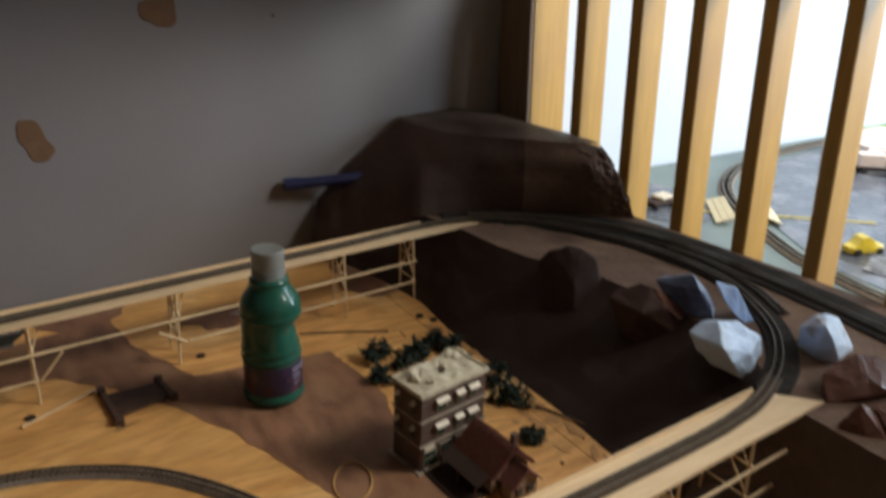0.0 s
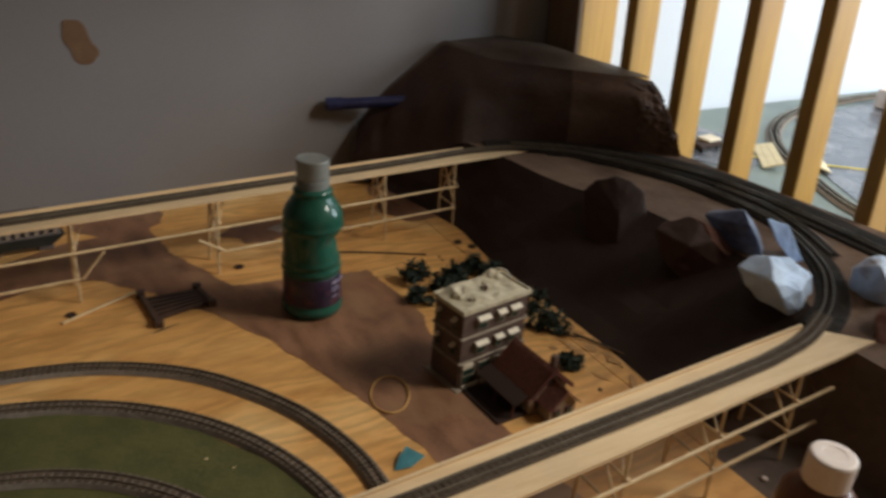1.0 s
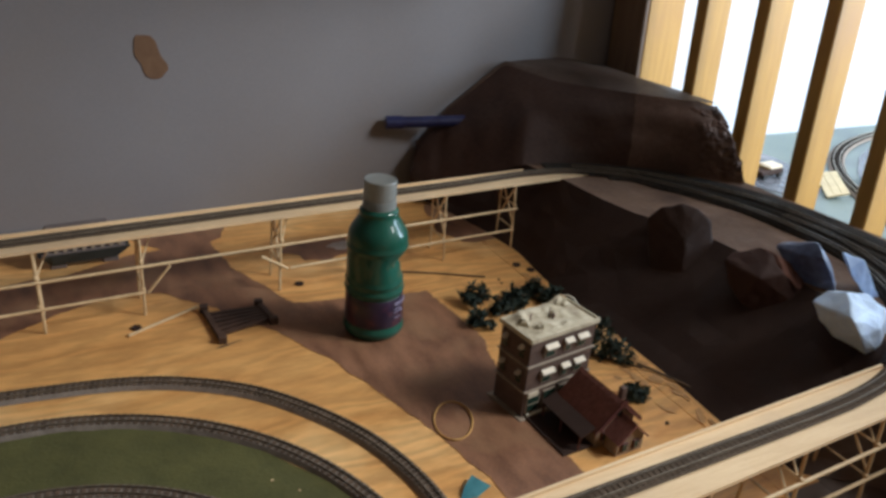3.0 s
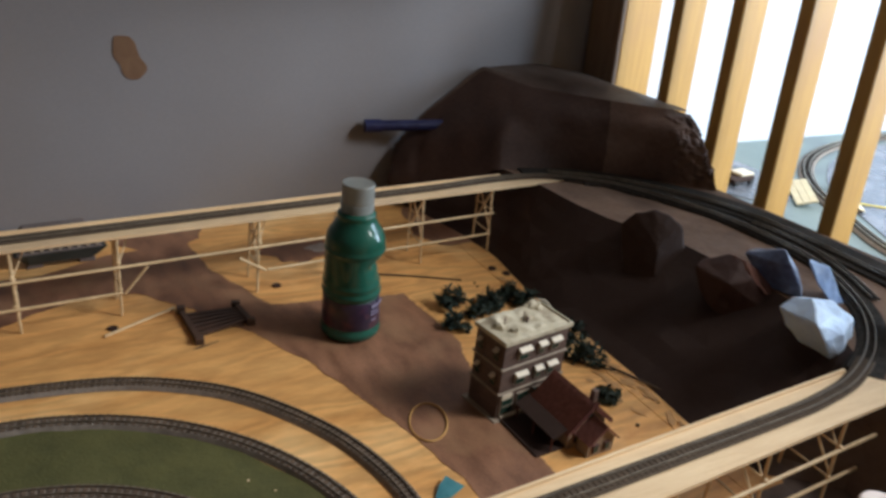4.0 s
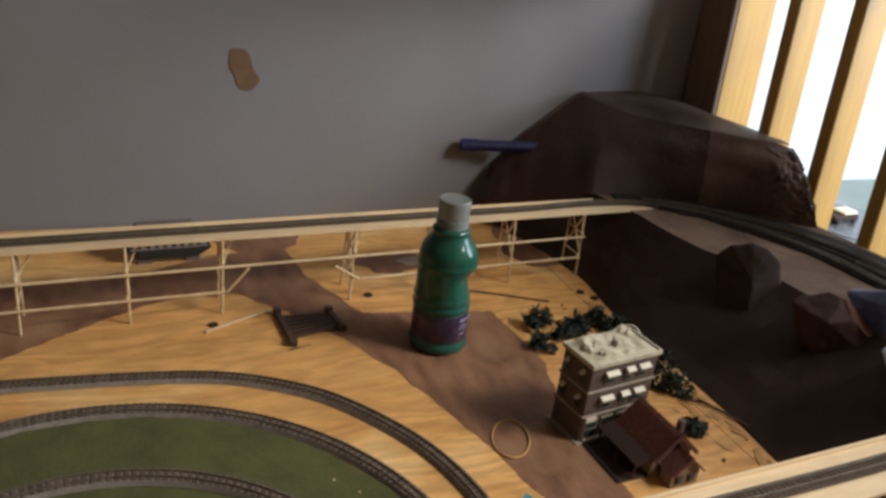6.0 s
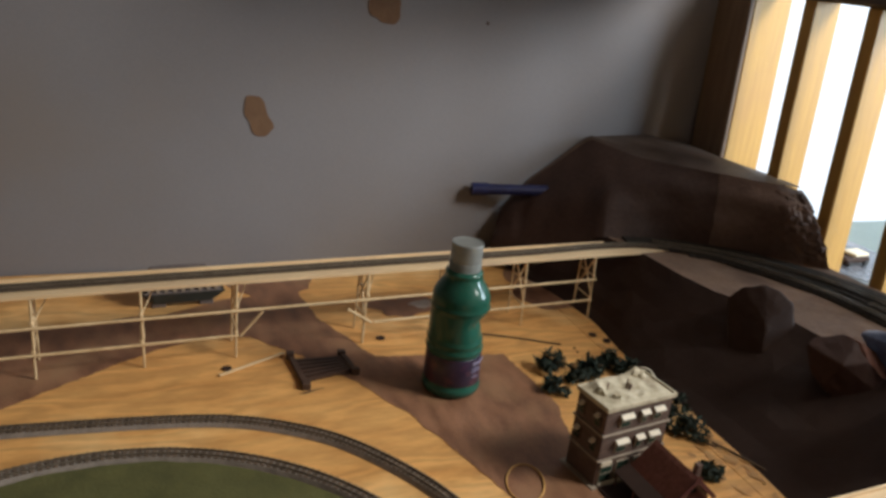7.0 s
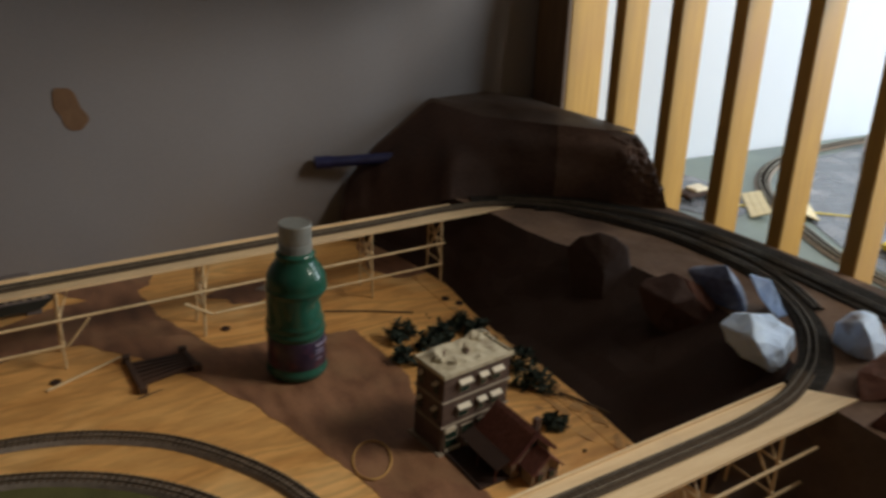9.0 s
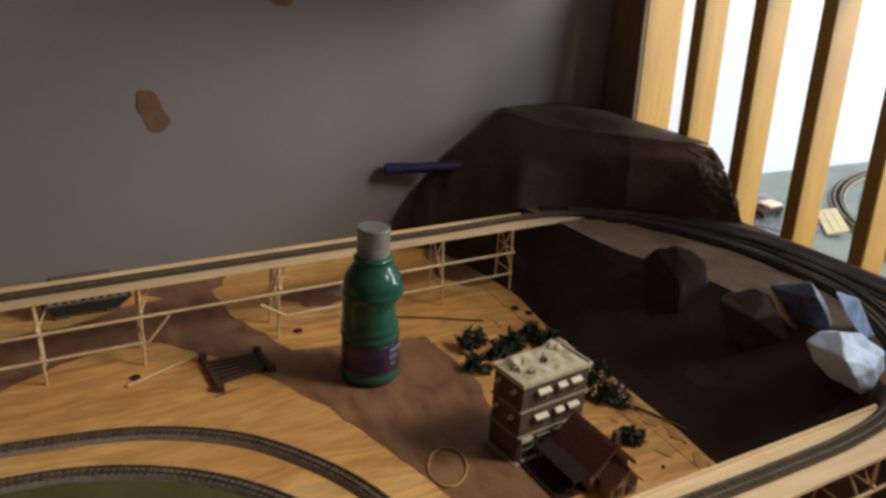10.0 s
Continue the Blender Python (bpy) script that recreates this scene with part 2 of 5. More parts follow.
def smooth_path(points, step=0.004):
    """A Catmull-Rom line through a few points, sampled at even steps."""
    p = [Vector(q) for q in points]
    p = [2 * p[0] - p[1]] + p + [2 * p[-1] - p[-2]]
    dense = []
    for i in range(1, len(p) - 2):
        for k in range(40):
            t = k / 40
            dense.append(0.5 * (2 * p[i] + (p[i + 1] - p[i - 1]) * t + (2 * p[i - 1] - 5 * p[i] + 4 * p[i + 1] - p[i + 2]) * t * t + (3 * p[i] - p[i - 1] - 3 * p[i + 1] + p[i + 2]) * t ** 3))
    dense.append(p[-2])
    out, left = [dense[0]], step
    for a, b in zip(dense, dense[1:]):
        d = (b - a).length
        while d >= left and d > 0:
            a = a.lerp(b, left / d)
            out.append(a.copy())
            d, left = (b - a).length, step
        left -= d
    return out


def arc(cx, cy, r, a0, a1, z, step=0.004):
    n = max(2, int(abs(radians(a1 - a0)) * r / step))
    return [Vector((cx + r * math.cos(radians(a0 + (a1 - a0) * i / n)), cy + r * math.sin(radians(a0 + (a1 - a0) * i / n)), z)) for i in range(n + 1)]


def sides(path):
    out = []
    for i, p in enumerate(path):
        t = path[min(i + 1, len(path) - 1)] - path[max(i - 1, 0)]
        t.z = 0
        t.normalize()
        out.append((t, Vector((-t.y, t.x, 0))))
    return out


def sweep(name, path, profile, material, parent, label=""):
    verts, faces, k = [], [], len(profile)
    for p, (t, s) in zip(path, sides(path)):
        verts += [p + s * o + Vector((0, 0, h)) for o, h in profile]
    for i in range(len(path) - 1):
        for j in range(k):
            a, b = i * k + j, i * k + (j + 1) % k
            faces.append((a, b, b + k, a + k))
    faces.append(tuple(range(k))[::-1])
    faces.append(tuple(range((len(path) - 1) * k, len(path) * k)))
    return raw(name, verts, faces, material, parent, label)


TIE_MESHES = {}


def tie_mesh(length, wide, tall, material):
    key = (length, wide, tall, material.name)
    if key not in TIE_MESHES:
        bm = bmesh.new()
        box(bm, (wide, length, tall), (0, 0, tall / 2))
        me = bpy.data.meshes.new("tie")
        bm.to_mesh(me)
        bm.free()
        me.materials.append(material)
        TIE_MESHES[key] = me
    return TIE_MESHES[key]


def ties_along(path, parent, pitch, z, length, wide, tall, material):
    """Single ties along the first stretch of a track; the far rest is joined."""
    every = max(1, round(pitch / (path[1] - path[0]).length))
    sd = sides(path)
    me, verts, faces = tie_mesh(length, wide, tall, material), [], []
    for k, i in enumerate(range(0, len(path), every)):
        t, s = sd[i]
        m = Matrix.Translation(path[i] + Vector((0, 0, z))) @ Matrix.Rotation(math.atan2(t.y, t.x) + random.uniform(-0.04, 0.04), 4, "Z")
        if k < 300:
            ob = new("tie", me)
            ob.parent = parent
            ob.matrix_basis = m
        else:
            o = len(verts)
            verts += [m @ v.co for v in me.vertices]
            faces += [[o + q for q in p.vertices] for p in me.polygons]
    if verts:
        tagged(raw("far_tie_row", verts, faces, material, parent), "dark ties in a row", kind="stuff")


def track(path, label, bed=True, group="", strip=None, k=1.0, dark=False):
    """k widens it to a larger gauge; dark gives black ties on a bed."""
    t = empty("model_track", Matrix.Identity(4), label, "model track", group)
    if bed:
        sweep("roadbed", path, [(-0.0125 * k, 0.0005), (0.0125 * k, 0.0005), (0.0092 * k, 0.005), (-0.0092 * k, 0.005)], BED, t, "grey plastic roadbed")
        base = 0.005
    else:
        sweep("roadbed", path, [(-0.0105, 0.0005), (0.0105, 0.0005), (0.009, 0.002), (-0.009, 0.002)], strip or STRIP, t, "dark ballast strip")
        base = 0.002
    ties_along(path, t, 0.0066 * k, base - 0.0003, 0.0168 * k, (0.0041 if bed else 0.0034) * k, 0.0014 if bed else 0.0009, DARKTIE if strip or dark else TIE if bed else DECKTIE)
    for s in (-1, 1):
        o, w = s * 0.0046 * k, 0.0006 * k
        sweep("rail", path, [(o - w, base + 0.001), (o + w, base + 0.001), (o + w * 0.7, base + 0.0009 + 0.002 * k), (o - w * 0.7, base + 0.0009 + 0.002 * k)], SHINYRAIL if dark else RAIL, t)
    return t


def facets(rows, jitter=0.0):
    """A triangulated sheet over rows of points, each row with the same count."""
    bm = bmesh.new()
    grid = [[bm.verts.new(Vector(p) + Vector([random.uniform(-jitter, jitter) for _ in range(3)])) for p in row] for row in rows]
    for a, b in zip(grid, grid[1:]):
        for i in range(len(a) - 1):
            q = (a[i], a[i + 1], b[i + 1], b[i])
            if random.random() < 0.5:
                bm.faces.new((q[0], q[1], q[2])), bm.faces.new((q[0], q[2], q[3]))
            else:
                bm.faces.new((q[0], q[1], q[3])), bm.faces.new((q[1], q[2], q[3]))
    return bm


# ---- room ----
WALL_Y = 1.385


def slab(name, lo, hi, material, label=""):
    bm = bmesh.new()
    box(bm, [b - a for a, b in zip(lo, hi)], [(a + b) / 2 for a, b in zip(lo, hi)])
    return tagged(part(name, bm, material), label, kind="structure")


slab("floor", (-2.1, -1.75, -0.05), (4.0, 1.6, 0.0), FLOOR, "brown wooden floor under the layout tables")
slab("ceiling_west", (-2.1, -1.75, 2.68), (1.75, 1.6, 2.73), CEILING, "plain ceiling")
slab("ceiling_east", (2.85, -1.75, 2.68), (4.0, 1.6, 2.73), CEILING, "plain ceiling")
slab("ceiling_north", (1.75, 0.25, 2.68), (2.85, 1.6, 2.73), CEILING, "plain ceiling beside the assumed roof opening")
slab("ceiling_south", (1.75, -1.75, 2.68), (2.85, -0.85, 2.73), CEILING, "plain ceiling beside the assumed roof opening")
# box out of view, added only to throw shade on the upper wall
slab("bulkhead", (0.5, 1.06, 1.42), (1.06, 1.385, 2.68), CEILING, "unseen box added above view to shade the top of the grey wall")
slab("wall_north", (-2.1, WALL_Y, 0.0), (1.13, WALL_Y + 0.1, 3.0), WALL, "grey painted wall with brown stains behind the layout")
slab("wall_north_beyond", (1.13, 1.40, 0.0), (4.0, 1.52, 3.0), WHITEWALL, "bright white wall of the room beyond")
slab("wall_east_north", (3.9, 0.6, 0.0), (4.0, 1.40, 3.0), WHITEWALL, "white wall beyond the second table")
slab("wall_east_south", (3.9, -1.75, 0.0), (4.0, -0.6, 3.0), WHITEWALL, "white wall beyond the second table")
slab("wall_east_sill", (3.9, -0.6, 0.0), (4.0, 0.6, 1.05), WHITEWALL, "white wall below the assumed window opening")
slab("wall_east_head", (3.9, -0.6, 2.25), (4.0, 0.6, 3.0), WHITEWALL, "white wall above the assumed window opening")
slab("wall_west", (-2.1, -1.75, 0.0), (-2.0, 1.385, 3.0), BOUNCE_BROWN, "unseen wall behind the camera, coloured brown for its bounce")
slab("wall_south", (-2.0, -1.75, 0.0), (3.9, -1.65, 3.0), BOUNCE_BROWN, "unseen wall behind the camera, coloured brown for its bounce")
# header out of view, added to limit light coming over the balustrade
bm = bmesh.new()
box(bm, (3.0, 0.1, 0.55), m=pose(1.16 - 0.121 * 1.0, 0.93 + 1.0, 2.405, 0, 0, math.degrees(math.atan2(-0.993, 0.12))) @ pose(1.9, 0.02, 0))
tagged(part("wall_lintel", bm, CEILING), "unseen wall added over the balustrade opening to cut the light", kind="structure")


def stain(at, wide, high, seed, lobes, bend=0.0):
    """A thin brown blotch on the wall, with a wavy edge."""
    bm = bmesh.new()
    n, front, back = 72, [], []
    for i in range(n):
        a = 2 * math.pi * i / n
        k = 1 + sum(s * math.cos(f * a + p) for f, s, p in lobes) + 0.04 * noise.noise(Vector((3 * math.cos(a), 3 * math.sin(a), seed)))
        c, v = math.cos(a), math.sin(a)
        x, z = wide / 2 * k * math.copysign(abs(c) ** 0.7, c), high / 2 * k * math.copysign(abs(v) ** 0.7, v)
        x -= bend * math.tanh((z / high + 0.08) * 9)
        front.append(bm.verts.new((x, -0.0012, z)))
        back.append(bm.verts.new((x * 1.02, 0.001, z * 1.02)))
    bm.faces.new(front)
    for i in range(n):
        bm.faces.new((front[i], front[(i + 1) % n], back[(i + 1) % n], back[i]))
    ob = part("wall_stain", bm, PATCH)
    ob.location = at
    return tagged(ob, "brown blotch where the grey wall paint has come away", "wall stain", "wall stains")


stain((0.202, WALL_Y, 1.021), 0.038, 0.068, 1, ((3, 0.05, 0.4), (5, 0.03, 1.1)), 0.0065)
stain((0.41, WALL_Y, 1.213), 0.054, 0.05, 5, ((3, 0.14, 3.14), (4, 0.04, 0.5)))
bm = bmesh.new()
bmesh.ops.create_icosphere(bm, subdivisions=2, radius=0.0035)
for v in bm.verts:
    v.co.y *= 0.3
ob = part("wall_speck", bm, DARKWOOD)
ob.location = (0.60, WALL_Y, 1.20)
tagged(ob, "small dark speck on the grey wall", "wall stain", "wall stains")

# ---- balustrade between the rooms ----
RAIL_DIR = Vector((0.12, -0.993, 0)).normalized()
RAIL_TURN = math.degrees(math.atan2(RAIL_DIR.y, RAIL_DIR.x))
balustrade = empty("balustrade", pose(1.158, 0.93, 0.0, 0, 0, RAIL_TURN), "row of upright pine slats under a dark top rail", "balustrade", kind="structure")


LEAN = 0.047


def slat(along, wide, deep, bottom, top, material, name="slat"):
    """An upright of the balustrade; all of them lean a little the same way."""
    bm = bmesh.new()
    box(bm, (wide, deep, top - bottom), (along + wide / 2, deep / 2, (top + bottom) / 2), bevel=0.002)
    for v in bm.verts:
        v.co.x -= (v.co.z - 0.92) * LEAN
    return part(name, bm, material, balustrade)


slat(-0.445, 0.082, 0.102, 0.0, 1.31, PINE, "post")
# thin dark sheet that paints shade on the post's room-side face
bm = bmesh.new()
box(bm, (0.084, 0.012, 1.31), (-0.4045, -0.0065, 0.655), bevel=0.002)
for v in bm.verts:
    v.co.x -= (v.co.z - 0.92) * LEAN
part("post_facing", bm, POST_SHADE, balustrade, "thin dark sheet painting the shaded face of the end post")
for k in range(-2, 13):
    slat(0.1258 * k - 0.004 + 0.0015 * math.sin(5 * k), 0.0255, 0.068, 0.62, 1.302, PINE)
bm = bmesh.new()
box(bm, (2.4, 0.075, 0.085), (0.745, 0.03, 1.302 + 0.0425), bevel=0.006)
part("top_rail", bm, DARKWOOD, balustrade, "dark stained top rail")

# ---- layout table ----
table = empty("layout_table", Matrix.Identity(4), "plywood layout table painted with brown dirt patches", "table")
bm = bmesh.new()
box(bm, (1.69, 1.233, 0.012), (-0.155, 0.7635, BOARD - 0.006), bevel=0.0012)
box(bm, (0.054, 0.91, 0.012), (0.717, 0.925, BOARD - 0.006))
part("plywood_top", bm, PLY, table, "bare yellow plywood with wavy grain")
bm = bmesh.new()
box(bm, (0.415, 1.233, 0.012), (0.952, 0.7635, BOARD - 0.0065))
box(bm, (0.054, 0.323, 0.012), (0.717, 0.3085, BOARD - 0.0065))
part("dark_top", bm, DARKBOARD, table, "dark painted end of the board")
for x in (-0.95, 1.1):
    for y in (0.2, 1.32):
        bm = bmesh.new()
        box(bm, (0.06, 0.06, BOARD - 0.08), (x, y, (BOARD - 0.08) / 2), bevel=0.003)
        part("leg", bm, PINE, table)
for y in (0.18, 1.35):
    bm = bmesh.new()
    box(bm, (2.1, 0.03, 0.068), (0.08, y, BOARD - 0.046))
    part("apron", bm, PINE, table)

NEAR = [(0, -0.3, 0.88), (1, -0.08, 1.03), (2, 0.02, 1.095), (3, 0.10, 1.125), (4, 0.153, 1.115), (5, 0.211, 1.055), (6, 0.279, 0.961), (7, 0.33, 0.858), (8, 0.364, 0.758), (9, 0.387, 0.683), (10, 0.405, 0.597), (11, 0.42, 0.44)]
FAR = [(0, -0.3, 1.17), (1, -0.08, 1.19), (2, 0.05, 1.21), (3, 0.14, 1.25), (4, 0.255, 1.26), (5, 0.268, 1.155), (6, 0.323, 1.028), (7, 0.521, 1.002), (8, 0.535, 0.85), (9, 0.49, 0.70), (10, 0.503, 0.597), (11, 0.515, 0.44)]
verts, faces, across = [], [], 5
count = 440
for i in range(count + 1):
    s = 11 * i / count
    a, b = sample(NEAR, s), sample(FAR, s)
    a = a + Vector((noise.noise(Vector((s * 3, 0, 1))), noise.noise(Vector((s * 3, 5, 2))))) * 0.004
    b = b + Vector((noise.noise(Vector((s * 3, 9, 3))), noise.noise(Vector((s * 3, 7, 4))))) * 0.006
    a = a + Vector((noise.noise(Vector((s * 17, 2, 1))), noise.noise(Vector((s * 17, 6, 2))))) * 0.0022
    b = b + Vector((noise.noise(Vector((s * 17, 3, 6))), noise.noise(Vector((s * 17, 1, 9))))) * 0.0028
    for j in range(across + 1):
        p = a.lerp(b, j / across)
        verts.append((p.x, p.y, BOARD + 0.0006))
for i in range(count):
    for j in range(across):
        o = i * (across + 1) + j
        faces.append((o, o + across + 1, o + across + 2, o + 1))
raw("dirt_paint", verts, faces, ROAD_PAINT, table, "brown dirt road brushed onto the plywood")
# brushed patches behind the far trestle; the last also paints the mountain's shadow
SMEAR = surf("pale_grey_smear", (0.3, 0.25, 0.21), (0.42, 0.37, 0.33), scale=30, rough=0.6, bump=0.2)
for cx, cy, wide, deep, lift, mat, label in ((0.215, 1.31, 0.075, 0.062, 0.0007, ROAD_PAINT, "brown patch on the plywood behind the trestle"), (0.42, 1.188, 0.06, 0.04, 0.0008, ROAD_PAINT, "brown patch on the plywood behind the trestle"), (0.455, 1.187, 0.024, 0.015, 0.0012, SMEAR, "pale grey smear on the brown patch"), (0.705, 1.22, 0.075, 0.085, 0.0009, ROAD_PAINT, "brown patch on the plywood behind the trestle")):
    n = 40
    verts = [(cx, cy, BOARD + lift)]
    for i in range(n):
        a = 2 * math.pi * i / n
        k = 1 + 0.35 * noise.noise(Vector((2 * math.cos(a), 2 * math.sin(a), 8 + 7 * cx - 1.5))) + 0.1 * noise.noise(Vector((7 * math.cos(a), 7 * math.sin(a), cx)))
        verts.append((cx + wide * k * math.cos(a), cy + deep * k * math.sin(a), BOARD + lift))
    raw("dirt_paint", verts, [(0, 1 + i, 1 + (i + 1) % n) for i in range(n)], mat, table, label)

# rusty smears brushed along the foot of the cliff
FOOT_DIRT = surf("rusty_brown_smear", (0.42, 0.22, 0.08), (0.56, 0.31, 0.115), scale=22, rough=0.6, bump=0.3, stretch=(3, 1, 1), dirt=(0.33, 0.17, 0.065), dirt_scale=30)
rnd = random.Random(29)
for k in range(44):
    y = rnd.uniform(0.56, 1.0)
    x = 0.714 - abs(rnd.gauss(0, 0.026))
    long, wide, turn = rnd.uniform(0.004, 0.017), rnd.uniform(0.0015, 0.0055), rnd.gauss(1.75, 0.5)
    verts, n = [], 16
    for i in range(n):
        a = 2 * math.pi * i / n
        k1 = 1 + 0.7 * noise.noise(Vector((2.5 * math.cos(a), 2.5 * math.sin(a), k)))
        u, v = long * k1 * math.cos(a), wide * k1 * math.sin(a)
        verts.append((x + u * math.cos(turn) - v * math.sin(turn), y + u * math.sin(turn) + v * math.cos(turn), BOARD + 0.0008 + 0.00002 * k))
    raw("brushed_smear", verts, [tuple(range(n))], FOOT_DIRT, table, "rusty brown smear on the plywood")

for x, y in ((0.111, 1.0275), (0.347, 1.0795), (0.699, 1.035), (0.712, 1.012)):
    bm = bmesh.new()
    lathe(bm, [(0.0055, 0), (0.0068, 0.0008), (0.0066, 0.0022), (0.0048, 0.003), (0.0035, 0.0012)], 14)
    ob = part("screw_hole", bm, CLIFF, table, "dark plugged hole in the plywood")
    ob.location = (x, y, BOARD)

verts, n = [], 14
for i in range(n):
    a = 2 * math.pi * i / n
    verts.append((0.213 + 0.018 * math.cos(a), 0.951 + 0.005 * math.cos(a) + 0.0018 * math.sin(a) * (1 + 0.4 * math.cos(3 * a)), BOARD + 0.0005))
raw("grain_streak", verts, [tuple(range(n))], TWIG, table, "dark streak in the plywood grain")

# ---- green mat and ground-level tracks ----
bm = bmesh.new()
n, rim = 96, []
for i in range(n):
    a = 2 * math.pi * i / n
    r = 0.327 + 0.003 * noise.noise(Vector((8 * math.cos(a), 8 * math.sin(a), 2)))
    rim.append((r * math.cos(a), r * math.sin(a)))
top = [bm.verts.new((x, y, 0.0016)) for x, y in rim]
low = [bm.verts.new((x * 1.002, y * 1.002, 0.0002)) for x, y in rim]
bm.faces.new(top)
for i in range(n):
    bm.faces.new((top[i], top[(i + 1) % n], low[(i + 1) % n], low[i]))
ob = part("grass_mat", bm, GRASS)
ob.location = (-0.047, 0.514, BOARD)
tagged(ob, "round green grass mat inside the oval of track", "grass mat")

rnd = random.Random(17)
for _ in range(22):
    a, r = rnd.uniform(0, 6.28), 0.31 * math.sqrt(rnd.random())
    bm = bmesh.new()
    bmesh.ops.create_icosphere(bm, subdivisions=1, radius=rnd.uniform(0.0008, 0.0019))
    for v in bm.verts:
        v.co = Vector((v.co.x * rnd.uniform(0.8, 1.6), v.co.y, v.co.z * 0.5 + 0.0018))
    fleck = part("fleck", bm, BALSA, ob, "tiny pale fleck on the grass mat")
    fleck.location = (r * math.cos(a), r * math.sin(a), 0)

track(smooth_path([(-0.42, 0.945, BOARD), (-0.25, 0.933, BOARD), (-0.08, 0.922, BOARD), (0.03, 0.912, BOARD), (0.099, 0.899, BOARD), (0.159, 0.874, BOARD), (0.216, 0.836, BOARD), (0.264, 0.782, BOARD), (0.305, 0.716, BOARD), (0.329, 0.646, BOARD), (0.336, 0.58, BOARD), (0.327, 0.48, BOARD), (0.29, 0.37, BOARD), (0.22, 0.27, BOARD)], 0.0033), "outer curve of model track on grey roadbed over plywood", group="tracks on the board")
track(arc(-0.047, 0.514, 0.34, -50, 215, BOARD, 0.0026), "curve of model track on grey roadbed round the grass mat", group="tracks on the board")
track(arc(-0.048, 0.477, 0.262, -40, 200, BOARD + 0.0018, 0.0026), "inner curve of model track laid on the grass mat", group="tracks on the board")

# ---- raised tracks ----
Z2 = DECK + 0.001
raised = smooth_path([(0.0, 0.425, Z2), (0.2, 0.435, Z2), (0.337, 0.441, Z2), (0.5, 0.448, Z2), (0.66, 0.455, Z2), (0.745, 0.462, Z2), (0.823, 0.479, Z2), (0.915, 0.524, Z2), (0.99, 0.595, Z2), (1.045, 0.705, Z2), (1.05, 0.80, Z2), (1.036, 0.89, Z2), (1.00, 0.975, Z2), (0.943, 1.064, Z2), (0.852, 1.12, Z2), (0.76, 1.131, Z2), (0.6, 1.116, Z2), (0.4, 1.103, Z2), (0.2, 1.09, Z2), (0.0, 1.077, Z2), (-0.4, 1.05, Z2)], 0.0033)
enter = next(i for i, p in enumerate(raised) if p.x > 0.87)
leave = next(i for i, p in enumerate(raised) if p.y > 1.0 and p.x < 0.86)
track(raised[:enter + 1], "straight dark track along the front trestle deck", bed=False, group="raised tracks")
track(raised[enter:leave + 1], "black curve of track round the plateau", bed=False, group="raised tracks", strip=BALLAST)
track(raised[leave:], "dark track along the trestle by the grey wall", bed=False, group="raised tracks")
track(smooth_path([(0.862, 1.142, Z2 - 0.0005), (0.957, 1.087, Z2 - 0.0005), (1.033, 1.007, Z2 - 0.0005), (1.085, 0.92, Z2 - 0.0005), (1.106, 0.83, Z2 - 0.0005), (1.115, 0.706, Z2 - 0.0005), (1.113, 0.559, Z2 - 0.0005), (1.104, 0.44, Z2 - 0.0005), (1.09, 0.25, Z2 - 0.0005), (1.08, 0.1, Z2 - 0.0005)], 0.0033), "outer dark track running along the balusters", bed=False, group="raised tracks", strip=BALLAST)
track(smooth_path([(1.075, 0.855, Z2 - 0.0008), (1.085, 0.80, Z2 - 0.0008), (1.084, 0.744, Z2 - 0.0008), (1.064, 0.67, Z2 - 0.0008), (1.03, 0.60, Z2 - 0.0008)], 0.0033), "short dead end of dark track between the two curves", bed=False, group="raised tracks", strip=BALLAST)

for label, pts in (("black ballast under the plateau curve", ((0.84, 0.486), (0.915, 0.524), (0.99, 0.595), (1.045, 0.705), (1.05, 0.80), (1.036, 0.89), (1.00, 0.975), (0.943, 1.064), (0.905, 1.092))),
                   ("black ballast under the outer track", ((0.815, 1.15), (0.885, 1.13), (0.957, 1.087), (1.033, 1.007), (1.085, 0.92), (1.106, 0.83), (1.115, 0.706), (1.113, 0.559), (1.104, 0.44), (1.09, 0.25), (1.08, 0.1)))):
    drop, wide = (0.0, -0.0095) if "curve" in label else (0.0004, 0.022)
    ob = sweep("ballast", smooth_path([(x, y, DECK - drop) for x, y in pts], 0.008), [(-0.028, -0.006), (0.028 + wide, -0.006), (0.023 + wide, 0.0012), (-0.023, 0.0012)], BALLAST, None)
    tagged(ob, label + ", painted thickly", "ballast", "ballast strips", "stuff")


